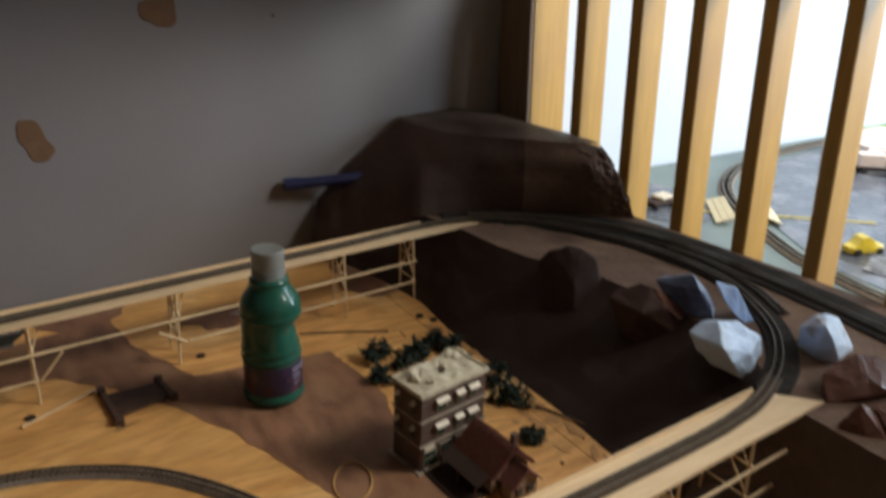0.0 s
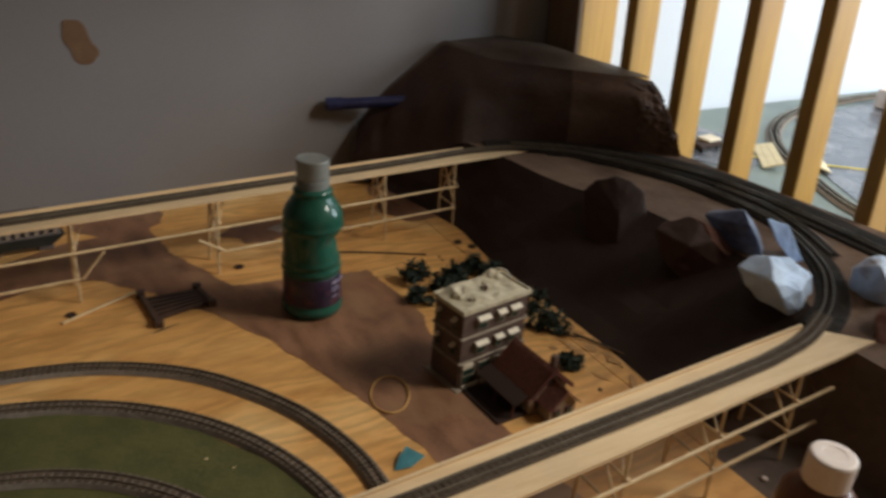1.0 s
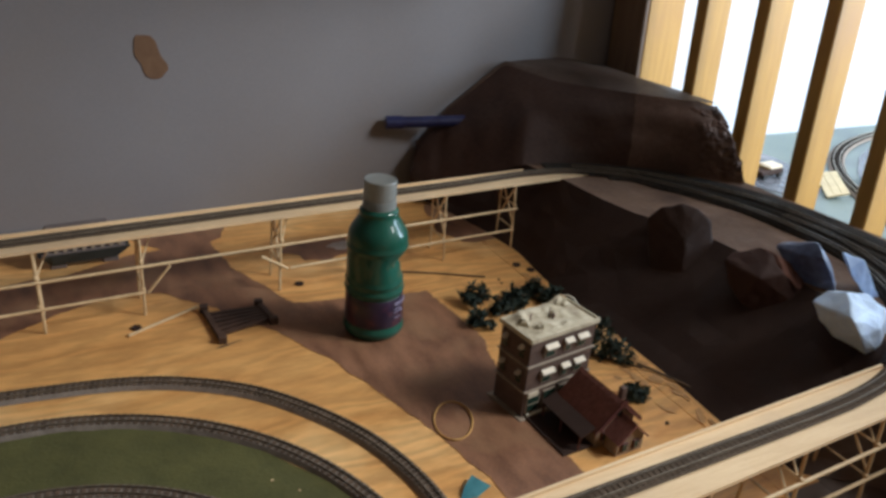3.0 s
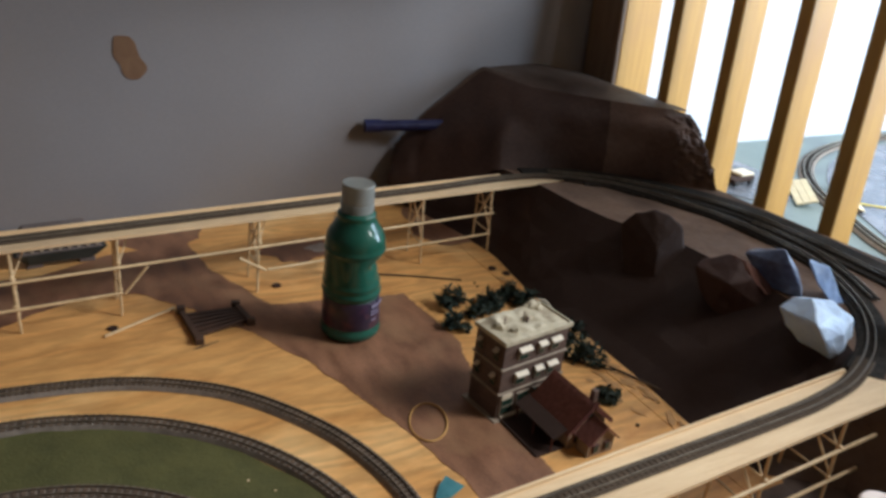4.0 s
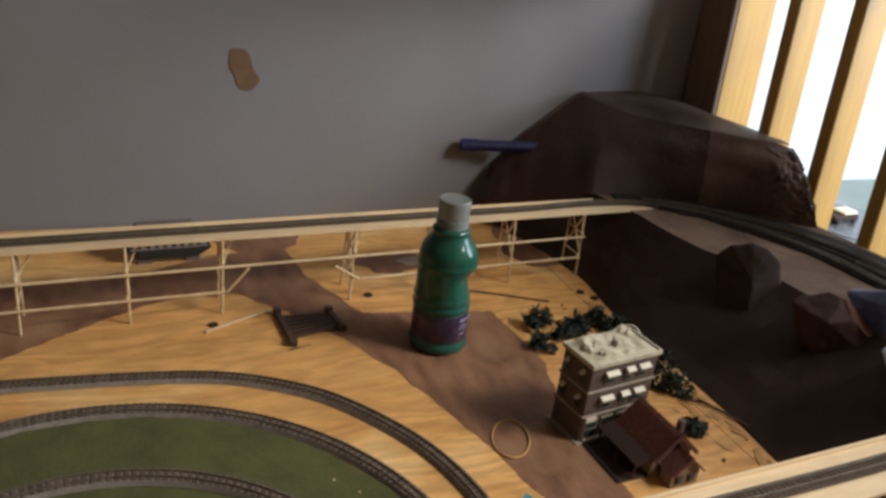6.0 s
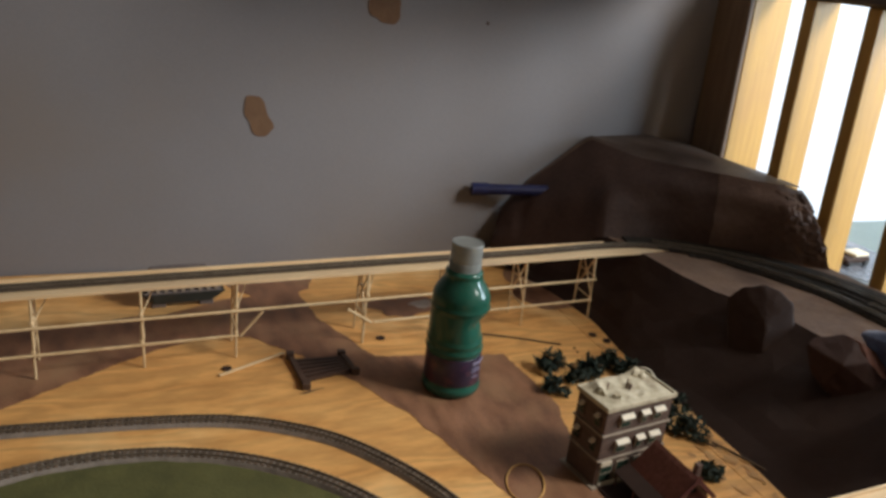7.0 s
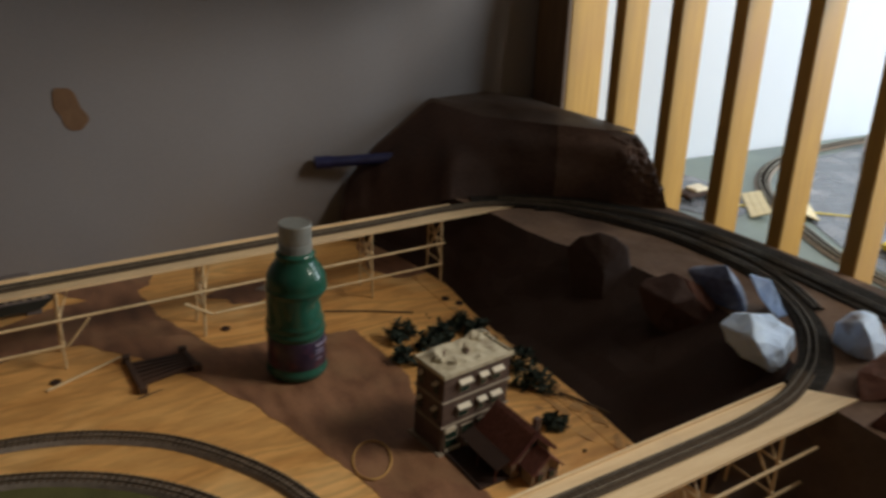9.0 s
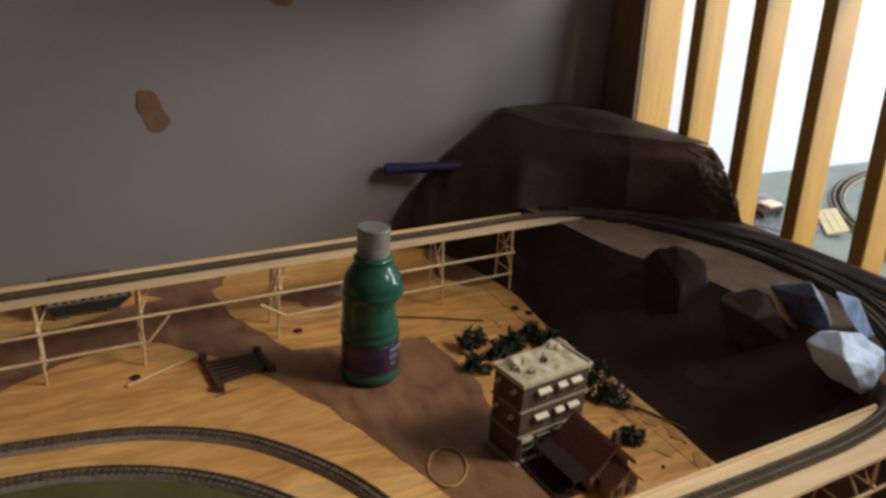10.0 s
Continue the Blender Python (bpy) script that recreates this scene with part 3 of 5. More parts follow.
def trestle(name, line, near, far, x0, x1, end_skew, bents, rails, label):
    """A balsa deck on bamboo bents. line(x) gives the deck's middle y."""
    t = empty(name, Matrix.Identity(4), label, "trestle bridge", "trestle bridges")
    bm = bmesh.new()
    n = 24
    rows = []
    for i in range(n + 1):
        row = []
        for off, skew in ((near, end_skew[0]), (far, end_skew[1])):
            x = x0 + (x1 + skew - x0) * i / n
            for z in (DECK - 0.004, DECK):
                row.append(bm.verts.new((x, line(x) + off + 0.0006 * noise.noise(Vector((x * 30, off * 50, 1))), z + 0.0005 * noise.noise(Vector((x * 12, off * 20, 5))))))
        rows.append(row)
    for a, b in zip(rows, rows[1:]):
        for p, q in ((0, 1), (1, 3), (3, 2), (2, 0)):
            bm.faces.new((a[p], a[q], b[q], b[p]))
    bm.faces.new([rows[0][i] for i in (0, 1, 3, 2)])
    bm.faces.new([rows[-1][i] for i in (0, 1, 3, 2)])
    part("deck", bm, BALSA, t, "cream balsa deck strip")
    xb = x1 + end_skew[1]
    bm = bmesh.new()
    beam(bm, (x0, line(x0) + far - 0.002, DECK + 0.0014), (xb, line(xb) + far - 0.002, DECK + 0.0014), 0.0028, 0.004)
    part("guard_strip", bm, BALSA, t, "thin balsa edge strip")
    for x in bents:
        yn, yf = line(x) + near + 0.004, line(x) + far - 0.006
        lean = random.uniform(-0.004, 0.004)
        bm = bmesh.new()
        rod(bm, (x + lean, yn - 0.002, DECK - 0.074), (x, yf, DECK - 0.006), 0.0017)
        rod(bm, (x, yn, DECK - 0.006), (x + lean, yf + 0.002, DECK - 0.074), 0.0017)
        rod(bm, (x, yn - 0.006, DECK - 0.038), (x, yf + 0.004, DECK - 0.038), 0.0014)
        rod(bm, (x, yn - 0.006, DECK - 0.078), (x, yf + 0.004, DECK - 0.078), 0.0014)
        rod(bm, (x + 0.024, yf, DECK - 0.006), (x + 0.001, yn, DECK - 0.04), 0.001)
        b = part("bent", bm, STICK, t)
        for y, s in ((yn, -1), (yf, 1)):
            bm = bmesh.new()
            rod(bm, (x + lean, y + s * 0.004, BOARD), (x, y, DECK - 0.002), 0.0019)
            part("post", bm, STICK, b)
        for z in (0.038, 0.078):
            bm = bmesh.new()
            bmesh.ops.create_icosphere(bm, subdivisions=1, radius=0.0034, matrix=Matrix.Translation((x, yn - 0.003, DECK - z)))
            part("glue_blob", bm, STICK, b, "yellowed glue at the joint")
    for drop, xa, xb in rails:
        bm = bmesh.new()
        rod(bm, (xa, line(xa) + near - 0.001, DECK - drop), (xb, line(xb) + near - 0.001, DECK - drop), 0.0021, 8)
        part("stringer", bm, STICK, t)
    return t


front = trestle("trestle_bridge", lambda x: 0.4335 + 0.058 * (x - 0.3), -0.031, 0.031, 0.02, 0.878, (0.0, -0.055),
                (0.13, 0.253, 0.377, 0.50, 0.628, 0.75), ((0.041, 0.05, 0.815), (0.082, 0.05, 0.80)),
                "cream balsa trestle on bamboo sticks in front of the houses")
back = trestle("trestle_bridge", lambda x: 1.0765 + 0.063 * x, -0.026, 0.026, -0.5, 0.855, (0.018, -0.09),
               (-0.38, -0.25, -0.125, 0.003, 0.127, 0.318, 0.455, 0.588, 0.722), ((0.044, -0.45, 0.727), (0.082, -0.45, 0.13), (0.082, 0.33, 0.725)),
               "cream balsa trestle on bamboo sticks along the grey wall")
for xa, za, xb, zb in ((0.133, 0.083, 0.163, 0.048), (0.327, 0.083, 0.288, 0.057)):
    bm = bmesh.new()
    rod(bm, (xa, 1.0495 + 0.063 * xa, DECK - za), (xb, 1.0495 + 0.063 * xb, DECK - zb), 0.002, 8)
    part("brace", bm, STICK, back)

# ---- plateau and cliff ----
TOP = [(0.0, 0.836), (0.44, 0.838), (0.5, 0.866), (0.56, 0.902), (0.6, 0.912), (0.69, 0.91), (0.768, 0.902), (0.85, 0.892), (0.9, 0.866), (0.94, 0.842), (1.01, 0.826), (1.087, 0.818), (1.2, 0.79), (1.38, 0.74)]
FOOT = [(0.0, 0.812), (0.44, 0.80), (0.5, 0.715), (0.6, 0.716), (0.68, 0.722), (0.79, 0.721), (0.87, 0.714), (0.95, 0.716), (0.99, 0.718), (1.08, 0.73), (1.2, 0.71), (1.38, 0.66)]
rows = []
for i in range(47):
    y = 0.06 + 1.32 * i / 46
    a, b = sample(FOOT, y)[0], sample(TOP, y)[0]
    row = []
    for j in range(8):
        u = j / 7
        bulge = 0.005 * noise.noise(Vector((y * 22, u * 3, 4))) * math.sin(math.pi * u)
        row.append((a + (b - a) * (u ** 1.0) - bulge, y + (0.008 * noise.noise(Vector((y * 30, u * 4, 9))) if 0 < j < 7 else 0), BOARD + (DECK - 0.002 - BOARD) * u + (0.006 * noise.noise(Vector((y * 17, u * 5, 2))) if 0 < j < 7 else 0)))
    rows.append(row)
plateau = empty("rock_plateau", Matrix.Identity(4), "dark brown painted plaster plateau with a steep cliff", "model landscape")
part("cliff", facets(rows[15:]), CLIFF, plateau, "steep cliff of dark painted plaster, darkened further for its shade")
# same cliff further forward, a lighter colour standing in for more light
part("front_cliff", facets(rows[:16]), DARKBOARD, plateau, "dark brown front of the cliff, lightened in place of light")
rows = []
for i in range(67):
    y = 0.06 + 1.32 * i / 66
    b = sample(TOP, y)[0]
    e = 1.152 + 0.121 * (0.93 - y)
    rows.append([(b + (e - b) * j / 14, y, DECK - 0.0025 + (0.0014 * noise.noise(Vector((y * 25, j * 0.9, 3))) if 0 < j < 14 else 0.0005)) for j in range(15)])
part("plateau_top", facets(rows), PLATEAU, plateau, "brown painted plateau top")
bm = bmesh.new()
v = [bm.verts.new((1.152 + 0.121 * (0.93 - y), y, z)) for y, z in ((0.06, BOARD), (1.38, BOARD), (1.38, DECK - 0.002), (0.06, DECK - 0.002))]
bm.faces.new(v)
part("plateau_side", bm, DARKBOARD, plateau)
bm = bmesh.new()
v = [bm.verts.new(p) for p in ((0.812, 0.06, BOARD), (1.257, 0.06, BOARD), (1.257, 0.06, DECK - 0.002), (0.836, 0.06, DECK - 0.002))]
bm.faces.new(v)
part("plateau_side", bm, DARKBOARD, plateau)

# ---- mountain in the corner ----
FOOTM = [(0, 0.64, 1.34, 0.751), (0.25, 0.71, 1.26, 0.80), (0.42, 0.78, 1.185, 0.864), (0.62, 0.92, 1.15, 0.864), (0.82, 1.045, 1.075, 0.864), (1.0, 1.137, 0.998, 0.864)]
RIDGE = [(0, 0.668, 1.37, 0.85), (0.2, 0.73, 1.372, 0.915), (0.36, 0.842, 1.368, 0.998), (0.5, 0.90, 1.28, 0.986), (0.68, 1.0, 1.185, 0.985), (0.86, 1.075, 1.115, 0.986), (1.0, 1.124, 1.092, 0.984)]
BACKM = [(0, 0.668, 1.38, 0.85), (0.2, 0.73, 1.38, 0.915), (0.36, 0.845, 1.38, 0.999), (0.5, 0.90, 1.38, 1.003), (0.68, 0.98, 1.38, 1.006), (0.86, 1.05, 1.33, 1.0), (1.0, 1.118, 1.21, 0.982)]
def skin(rows):
    bm = bmesh.new()
    grid = [[bm.verts.new(p) for p in row] for row in rows]
    for a, b in zip(grid, grid[1:]):
        for q in range(len(a) - 1):
            bm.faces.new((a[q], b[q], b[q + 1], a[q + 1]))
    return bm


def face_point(s, u):
    """A point of the mountain's front, s along its length and u from foot to ridge."""
    k = Vector((s * 5, u * 1.6, 3))
    bend = math.sin(math.pi * u)
    p = sample(FOOTM, s).lerp(sample(RIDGE, s), u) + Vector((-0.35, -0.6, 0.45)) * (0.02 + 0.02 * noise.noise(k)) * bend
    p += Vector((noise.noise(k * 3.1), noise.noise(k * 3.1 + Vector((9, 0, 0))), noise.noise(k * 3.1 + Vector((0, 9, 0))))) * 0.005 * bend
    crumble = max(0.0, (s - 0.84) / 0.16) * min(1, 6 * u)
    return p + Vector((noise.noise(k * 11), noise.noise(k * 11 + Vector((3, 0, 0))), noise.noise(k * 11 + Vector((0, 3, 0))))) * 0.009 * crumble


face, crest = [], []
for i in range(61):
    s = i / 60
    r, b = sample(RIDGE, s), sample(BACKM, s)
    face.append([face_point(s, j / 12) for j in range(13)])
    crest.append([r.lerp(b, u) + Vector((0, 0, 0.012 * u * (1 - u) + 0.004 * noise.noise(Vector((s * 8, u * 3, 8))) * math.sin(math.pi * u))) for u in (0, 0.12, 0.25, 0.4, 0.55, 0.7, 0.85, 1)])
broken = []
for i in range(13):
    row = []
    for j in range(31):
        u = 0.9 * j / 30
        start = 0.89 - 0.02 * u + 0.03 * noise.noise(Vector((u * 6, 1, 4))) + 0.012 * noise.noise(Vector((u * 21, 5, 4)))
        s = start + (1.0 - start) * i / 12
        q = Vector((s * 22, u * 5, 2))
        row.append(face_point(s, u) + Vector((-0.5, -0.8, 0.15)) * (-0.0015 + 0.0045 * min(1, i / 3)) + Vector((noise.noise(q), noise.noise(q + Vector((7, 0, 0))), noise.noise(q + Vector((0, 7, 0))))) * 0.0022)
    broken.append(row)
mountain = empty("mountain", Matrix.Identity(4), "dark plaster mountain in the corner against the wall", "model mountain")
part("face", skin(face[:43]), MOUNTAIN, mountain, "dark reddish-brown painted face", smooth=True)
part("worn_end", skin(face[42:]), MOUNTAIN_LIT, mountain, "end of the mountain, coloured lighter for the light on it", smooth=True)
part("broken_edge", skin(broken), CHIPPED, mountain, "rough edge where the shell is broken off, lightened for the light on it")
part("crest", skin(crest), CREST_LIT, mountain, "top of the mountain, coloured lighter for the light on it", smooth=True)

def hull_rock(name, at, corners, material, label, group, blunt=0.0022, seed=0, ragged=0.0018):
    """A cleaved stone: broad flat faces between a few corners (across, away, up), with blunt edges and a rough skin."""
    bm = bmesh.new()
    for c in corners:
        bm.verts.new(c)
    made = bmesh.ops.convex_hull(bm, input=bm.verts)
    bmesh.ops.delete(bm, geom=list({g for g in made["geom_interior"] + made["geom_unused"] if isinstance(g, bmesh.types.BMVert)}), context="VERTS")
    bmesh.ops.dissolve_limit(bm, angle_limit=radians(9), verts=bm.verts, edges=bm.edges)
    bmesh.ops.bevel(bm, geom=bm.edges[:], offset=blunt, segments=2, profile=0.6, affect="EDGES", clamp_overlap=True)
    bmesh.ops.triangulate(bm, faces=bm.faces)
    for _ in range(2):
        bmesh.ops.subdivide_edges(bm, edges=[e for e in bm.edges if e.calc_length() > 0.009], cuts=1)
        bmesh.ops.triangulate(bm, faces=bm.faces)
    for v in bm.verts:
        k = v.co + Vector((seed, 0, 0))
        v.co += Vector((noise.noise(k * 70), noise.noise(k * 70 + Vector((5, 0, 0))), noise.noise(k * 70 + Vector((0, 5, 0))))) * ragged
    ob = part(name, bm, material)
    ob.matrix_world = pose(*at, 0, 0, -36.87)
    return tagged(ob, label, "rock", group)


hull_rock("boulder", (0.85, 0.856, 0.789), [(-0.045, 0, 0.097), (-0.028, 0, 0.117), (0.001, 0, 0.127), (0.023, 0, 0.121), (0.046, 0, 0.106), (0.055, 0, 0.076), (0.064, 0, 0.043), (0.009, -0.03, 0.08), (-0.025, -0.03, 0), (0.067, -0.02, 0.004), (0.013, -0.045, 0.04), (0.007, 0.05, 0.098), (0.048, 0.05, 0.078), (0.061, 0.05, 0.029), (-0.025, 0.03, 0.01)], CLIFF, "dark brown boulder on the edge of the cliff", "dark boulders", 0.004, 1)
hull_rock("boulder", (0.855, 0.714, 0.819), [(-0.04, 0, 0.066), (-0.028, 0.01, 0.074), (0.005, 0.01, 0.085), (0.02, 0, 0.083), (0.033, -0.02, 0.064), (0.05, -0.02, 0.029), (0.083, 0, 0.032), (0.064, 0.01, 0.049), (0.043, 0.01, 0.069), (-0.013, -0.03, 0.02), (0.004, -0.035, 0.06), (-0.028, -0.01, 0.035), (0.015, -0.02, 0), (0.017, 0.05, 0.055), (0.072, 0.05, 0.024), (-0.002, 0.04, 0.003)], BOULDER, "reddish brown boulder beside the bluish rocks", "dark boulders", 0.003, 2)
# lit right facet of the boulder, laid on as a lighter piece
hull_rock("brown_rock", (0.855, 0.714, 0.819), [(0.006, 0.008, 0.0865), (0.024, -0.001, 0.083), (0.046, 0.009, 0.0705), (0.067, 0.009, 0.0505), (0.074, 0.0, 0.04), (0.058, -0.016, 0.045), (0.036, -0.018, 0.066), (0.03, 0.02, 0.05)], ROCKBROWN, "lighter brown piece laid on as the lit facet of the reddish boulder", "brown rocks", 0.0012, 3)
hull_rock("white_rock", (0.878, 0.556, 0.829), [(-0.033, 0, 0.085), (-0.036, -0.05, 0.074), (-0.023, -0.05, 0.054), (-0.003, -0.03, 0.021), (-0.002, 0.02, 0.077), (0.005, 0, 0.073), (0.005, -0.025, 0.055), (0.02, -0.015, 0.018), (-0.064, 0.01, 0.061), (-0.048, 0.02, 0.074), (0.03, 0.02, 0.057), (0.035, 0.02, 0.041), (-0.036, -0.01, 0.029), (-0.055, 0, 0.044), (-0.005, 0.06, 0.049), (0.031, 0.05, 0.026), (0.004, 0.03, 0), (-0.03, 0.05, 0.028)], WHITEROCK, "white unpainted plaster rock inside the curve", "plaster rocks", 0.0022, 4)
hull_rock("white_rock", (0.915, 0.69, 0.846), [(-0.038, 0, 0.06), (-0.028, 0.01, 0.063), (0.011, -0.01, 0.079), (0.019, -0.03, 0.063), (0.037, -0.03, 0.032), (0.05, -0.02, 0.012), (0.045, 0.015, 0.038), (0.064, 0.015, 0.002), (-0.015, 0, 0.035), (0.006, -0.01, 0.017), (0.029, -0.01, 0), (0.029, 0.05, 0.046), (0.058, 0.05, 0.002), (0.011, 0.05, 0.007)], BLUEROCK, "dark bluish plaster rock smeared with dark paint", "plaster rocks", 0.002, 5)
hull_rock("white_rock", (0.952, 0.634, 0.855), [(-0.024, 0, 0.065), (-0.017, 0.01, 0.062), (-0.014, -0.012, 0.046), (0.005, -0.015, 0.024), (0.022, -0.01, 0.008), (0.007, 0.005, 0.056), (0.035, 0, 0.011), (0.038, 0, 0), (0.01, 0.03, 0.038), (0.041, 0.03, 0.001), (0.001, 0.02, 0.029)], PALEBLUE, "pale blue plaster slab standing on edge", "plaster rocks", 0.0015, 6)
hull_rock("white_rock", (0.995, 0.506, 0.852), [(-0.037, 0.01, 0.014), (-0.041, 0.01, 0.042), (-0.025, 0.01, 0.059), (-0.011, 0.01, 0.063), (-0.026, -0.035, 0.065), (-0.014, -0.04, 0.044), (0, -0.03, 0.017), (0.009, 0.015, 0.055), (0.024, 0.015, 0.031), (0.037, 0.015, 0.012), (-0.013, -0.02, 0.002), (-0.025, -0.01, 0.003), (0.014, 0.05, 0.032), (0.041, 0.05, 0), (-0.005, 0.05, 0.013)], SMEARED, "white plaster rock with a brown smear beside the curve", "plaster rocks", 0.0025, 7)
hull_rock("brown_rock", (0.913, 0.419, 0.8625), [(-0.034, 0.012, 0), (-0.036, -0.009, 0), (0, 0, 0), (0.045, 0.024, 0), (0.081, 0.038, 0), (-0.032, 0.024, 0.024), (-0.016, 0.04, 0.03), (0.013, 0.052, 0.038), (0.036, 0.056, 0.035), (0.07, 0.056, 0.025), (0.09, 0.036, 0.016), (-0.009, 0.036, 0.03), (-0.02, 0.01, 0.005), (0.008, 0.011, 0.022), (0.022, 0.011, 0.022), (0.033, 0.005, 0.016), (0.014, 0.068, 0), (0.082, 0.068, 0)], ROCKBROWN, "broad brown plaster rock with a sloping flat top", "brown rocks", 0.0014, 8, 0.0022)
hull_rock("brown_rock", (0.856, 0.371, 0.8625), [(-0.024, 0.015, 0), (-0.022, 0.011, 0), (0, 0, 0), (0.022, -0.001, 0), (-0.025, 0.015, 0.008), (-0.005, 0.021, 0.032), (0.006, 0.027, 0.026), (0.026, 0.013, 0.005), (0.029, 0.007, -0.001), (0.025, 0.03, 0.014), (-0.003, 0.042, 0), (0.021, 0.042, 0)], ROCKBROWN, "sharp-ridged glossy brown plaster rock by the plateau edge", "brown rocks", 0.0009, 9, 0.0016)
hull_rock("brown_rock", (0.889, 0.333, 0.8625), [(-0.014, 0.016, 0), (0, 0, 0), (0.03, 0.018, 0), (-0.037, 0.042, 0.023), (-0.008, 0.048, 0.027), (0.012, 0.042, 0.026), (0.026, 0.03, 0.017), (0.026, 0.012, 0.007), (-0.026, 0.021, 0.01), (-0.015, 0.012, 0.008), (0.004, 0.018, 0.016), (-0.01, 0.06, 0), (0.022, 0.06, 0)], ROCKBROWN, "jagged glossy brown plaster rock on the plateau", "brown rocks", 0.001, 10, 0.0024)
hull_rock("brown_rock", (0.946, 0.347, 0.8625), [(-0.006, 0.042, 0), (0, 0, 0), (0.024, -0.02, 0), (-0.026, 0.018, 0.022), (0.002, 0.036, 0.034), (0.024, 0.036, 0.033), (0.045, 0.036, 0.025), (0.001, 0.005, 0.005), (0.023, 0.018, 0.021), (0.002, 0.054, 0), (0.037, 0.054, 0)], ROCKBROWN, "dark flat-topped brown plaster rock", "brown rocks", 0.0012, 11, 0.002)
hull_rock("brown_rock", (0.860, 0.310, 0.8625), [(-0.005, 0.023, 0), (0, 0, 0), (0.016, 0.006, 0), (-0.021, 0.027, 0.019), (-0.004, 0.027, 0.017), (0.011, 0.021, 0.016), (0.014, 0.009, 0.01), (-0.017, 0.007, 0.014), (-0.001, 0.007, 0.009), (-0.006, 0.039, 0), (0.008, 0.039, 0)], ROCKBROWN, "small dark brown plaster rock at the plateau edge", "brown rocks", 0.001, 12, 0.002)

# ---- paint bottle ----
GREEN = surf("green_paint_bottle", (0.011, 0.066, 0.044), (0.02, 0.098, 0.068), scale=12, rough=0.35, bump=0.0, fine=40, coat=0.55, spec=0.1)
CAP = surf("grey_translucent_cap", (0.27, 0.285, 0.27), (0.36, 0.375, 0.35), scale=30, rough=0.4, bump=0.1)
CAP.node_tree.nodes["Principled BSDF"].inputs["Transmission Weight"].default_value = 0.45
LABEL = surf("purple_label", (0.018, 0.012, 0.03), (0.036, 0.02, 0.05), scale=45, rough=0.35, bump=0, dirt=(0.12, 0.035, 0.045), dirt_scale=60)
PRINT = surf("pale_print", (0.16, 0.14, 0.22), (0.26, 0.24, 0.32), scale=60, rough=0.5, bump=0)
bottle = empty("paint_bottle", pose(0.403, 0.929, BOARD, 0, 0, -32) @ Matrix.Diagonal((1.12, 1.12, 1.1, 1)), "tall green paint bottle with a grey cap on the dirt road", "paint bottle")


def grip(a, z):
    """The finger grip: a deep notch under a rounded shoulder on one side, flattening out downwards."""
    side = max(0.0, math.cos(a)) ** 3
    notch = 0.33 * math.exp(-((z - 0.0985) / 0.0085) ** 2) + 0.17 * math.exp(-((z - 0.085) / 0.013) ** 2) + 0.06 * math.exp(-((z - 0.062) / 0.016) ** 2)
    return 1 - notch * side + 0.02 * side * math.exp(-((z - 0.125) / 0.012) ** 2)


bm = bmesh.new()
prof = [(0.029, 0.0), (0.0333, 0.0025), (0.0356, 0.006), (0.0366, 0.0095), (0.0366, 0.0115), (0.0359, 0.0135), (0.0349, 0.0156), (0.0346, 0.018), (0.0346, 0.056), (0.0352, 0.0585), (0.0366, 0.0605), (0.0369, 0.0622), (0.0362, 0.0642), (0.0351, 0.0662), (0.0351, 0.0690), (0.0362, 0.0712), (0.0365, 0.073), (0.0359, 0.0752)]
prof += [(0.0351 - 0.0004 * i / 40 + 0.0013 * math.exp(-((i - 32) / 2.6) ** 2), 0.078 + 0.049 * i / 40) for i in range(41)]
prof += [(0.0344, 0.130), (0.0334, 0.1342), (0.0316, 0.1385), (0.029, 0.1428), (0.0264, 0.1467), (0.0243, 0.1504), (0.0228, 0.1538), (0.0221, 0.157), (0.0227, 0.1582), (0.0227, 0.1602), (0.0208, 0.1615), (0.019, 0.164)]
lathe(bm, prof, 64, grip)
part("body", bm, GREEN, bottle, "glossy green plastic body", smooth=True)
bm = bmesh.new()
cp = [(0.0182, 0.162), (0.019, 0.1625)]
for i in range(4):
    cp += [(0.0194, 0.1645 + i * 0.0028), (0.0181, 0.1653 + i * 0.0028), (0.0181, 0.1664 + i * 0.0028)]
cp += [(0.0187, 0.1765), (0.0189, 0.1955), (0.0183, 0.1973), (0.0175, 0.1976), (0.0169, 0.1971), (0.008, 0.1968)]
lathe(bm, cp, 48)
part("cap", bm, CAP, bottle, "frosted clear ribbed cap")
bm = bmesh.new()
lathe(bm, [(0.03485, 0.0185), (0.0351, 0.019), (0.0351, 0.0550), (0.03485, 0.0555)], 64, grip)
lab = part("label", bm, LABEL, bottle, "dark purple printed label", smooth=True)
for z, a0, a1, h in ((0.0475, -40, 2, 0.0042), (0.0415, -40, -20, 0.002), (0.0375, -40, -14, 0.002), (0.030, -38, -22, 0.0018)):
    path = [Vector((0.0354 * math.cos(radians(a)), 0.0354 * math.sin(radians(a)), z)) for a in np.linspace(a0, a1, 8)]
    sweep("print_bar", path, [(-0.0002, 0), (0.0002, 0), (0.0002, h), (-0.0002, h)], PRINT, lab, "pale bar of unreadable print")

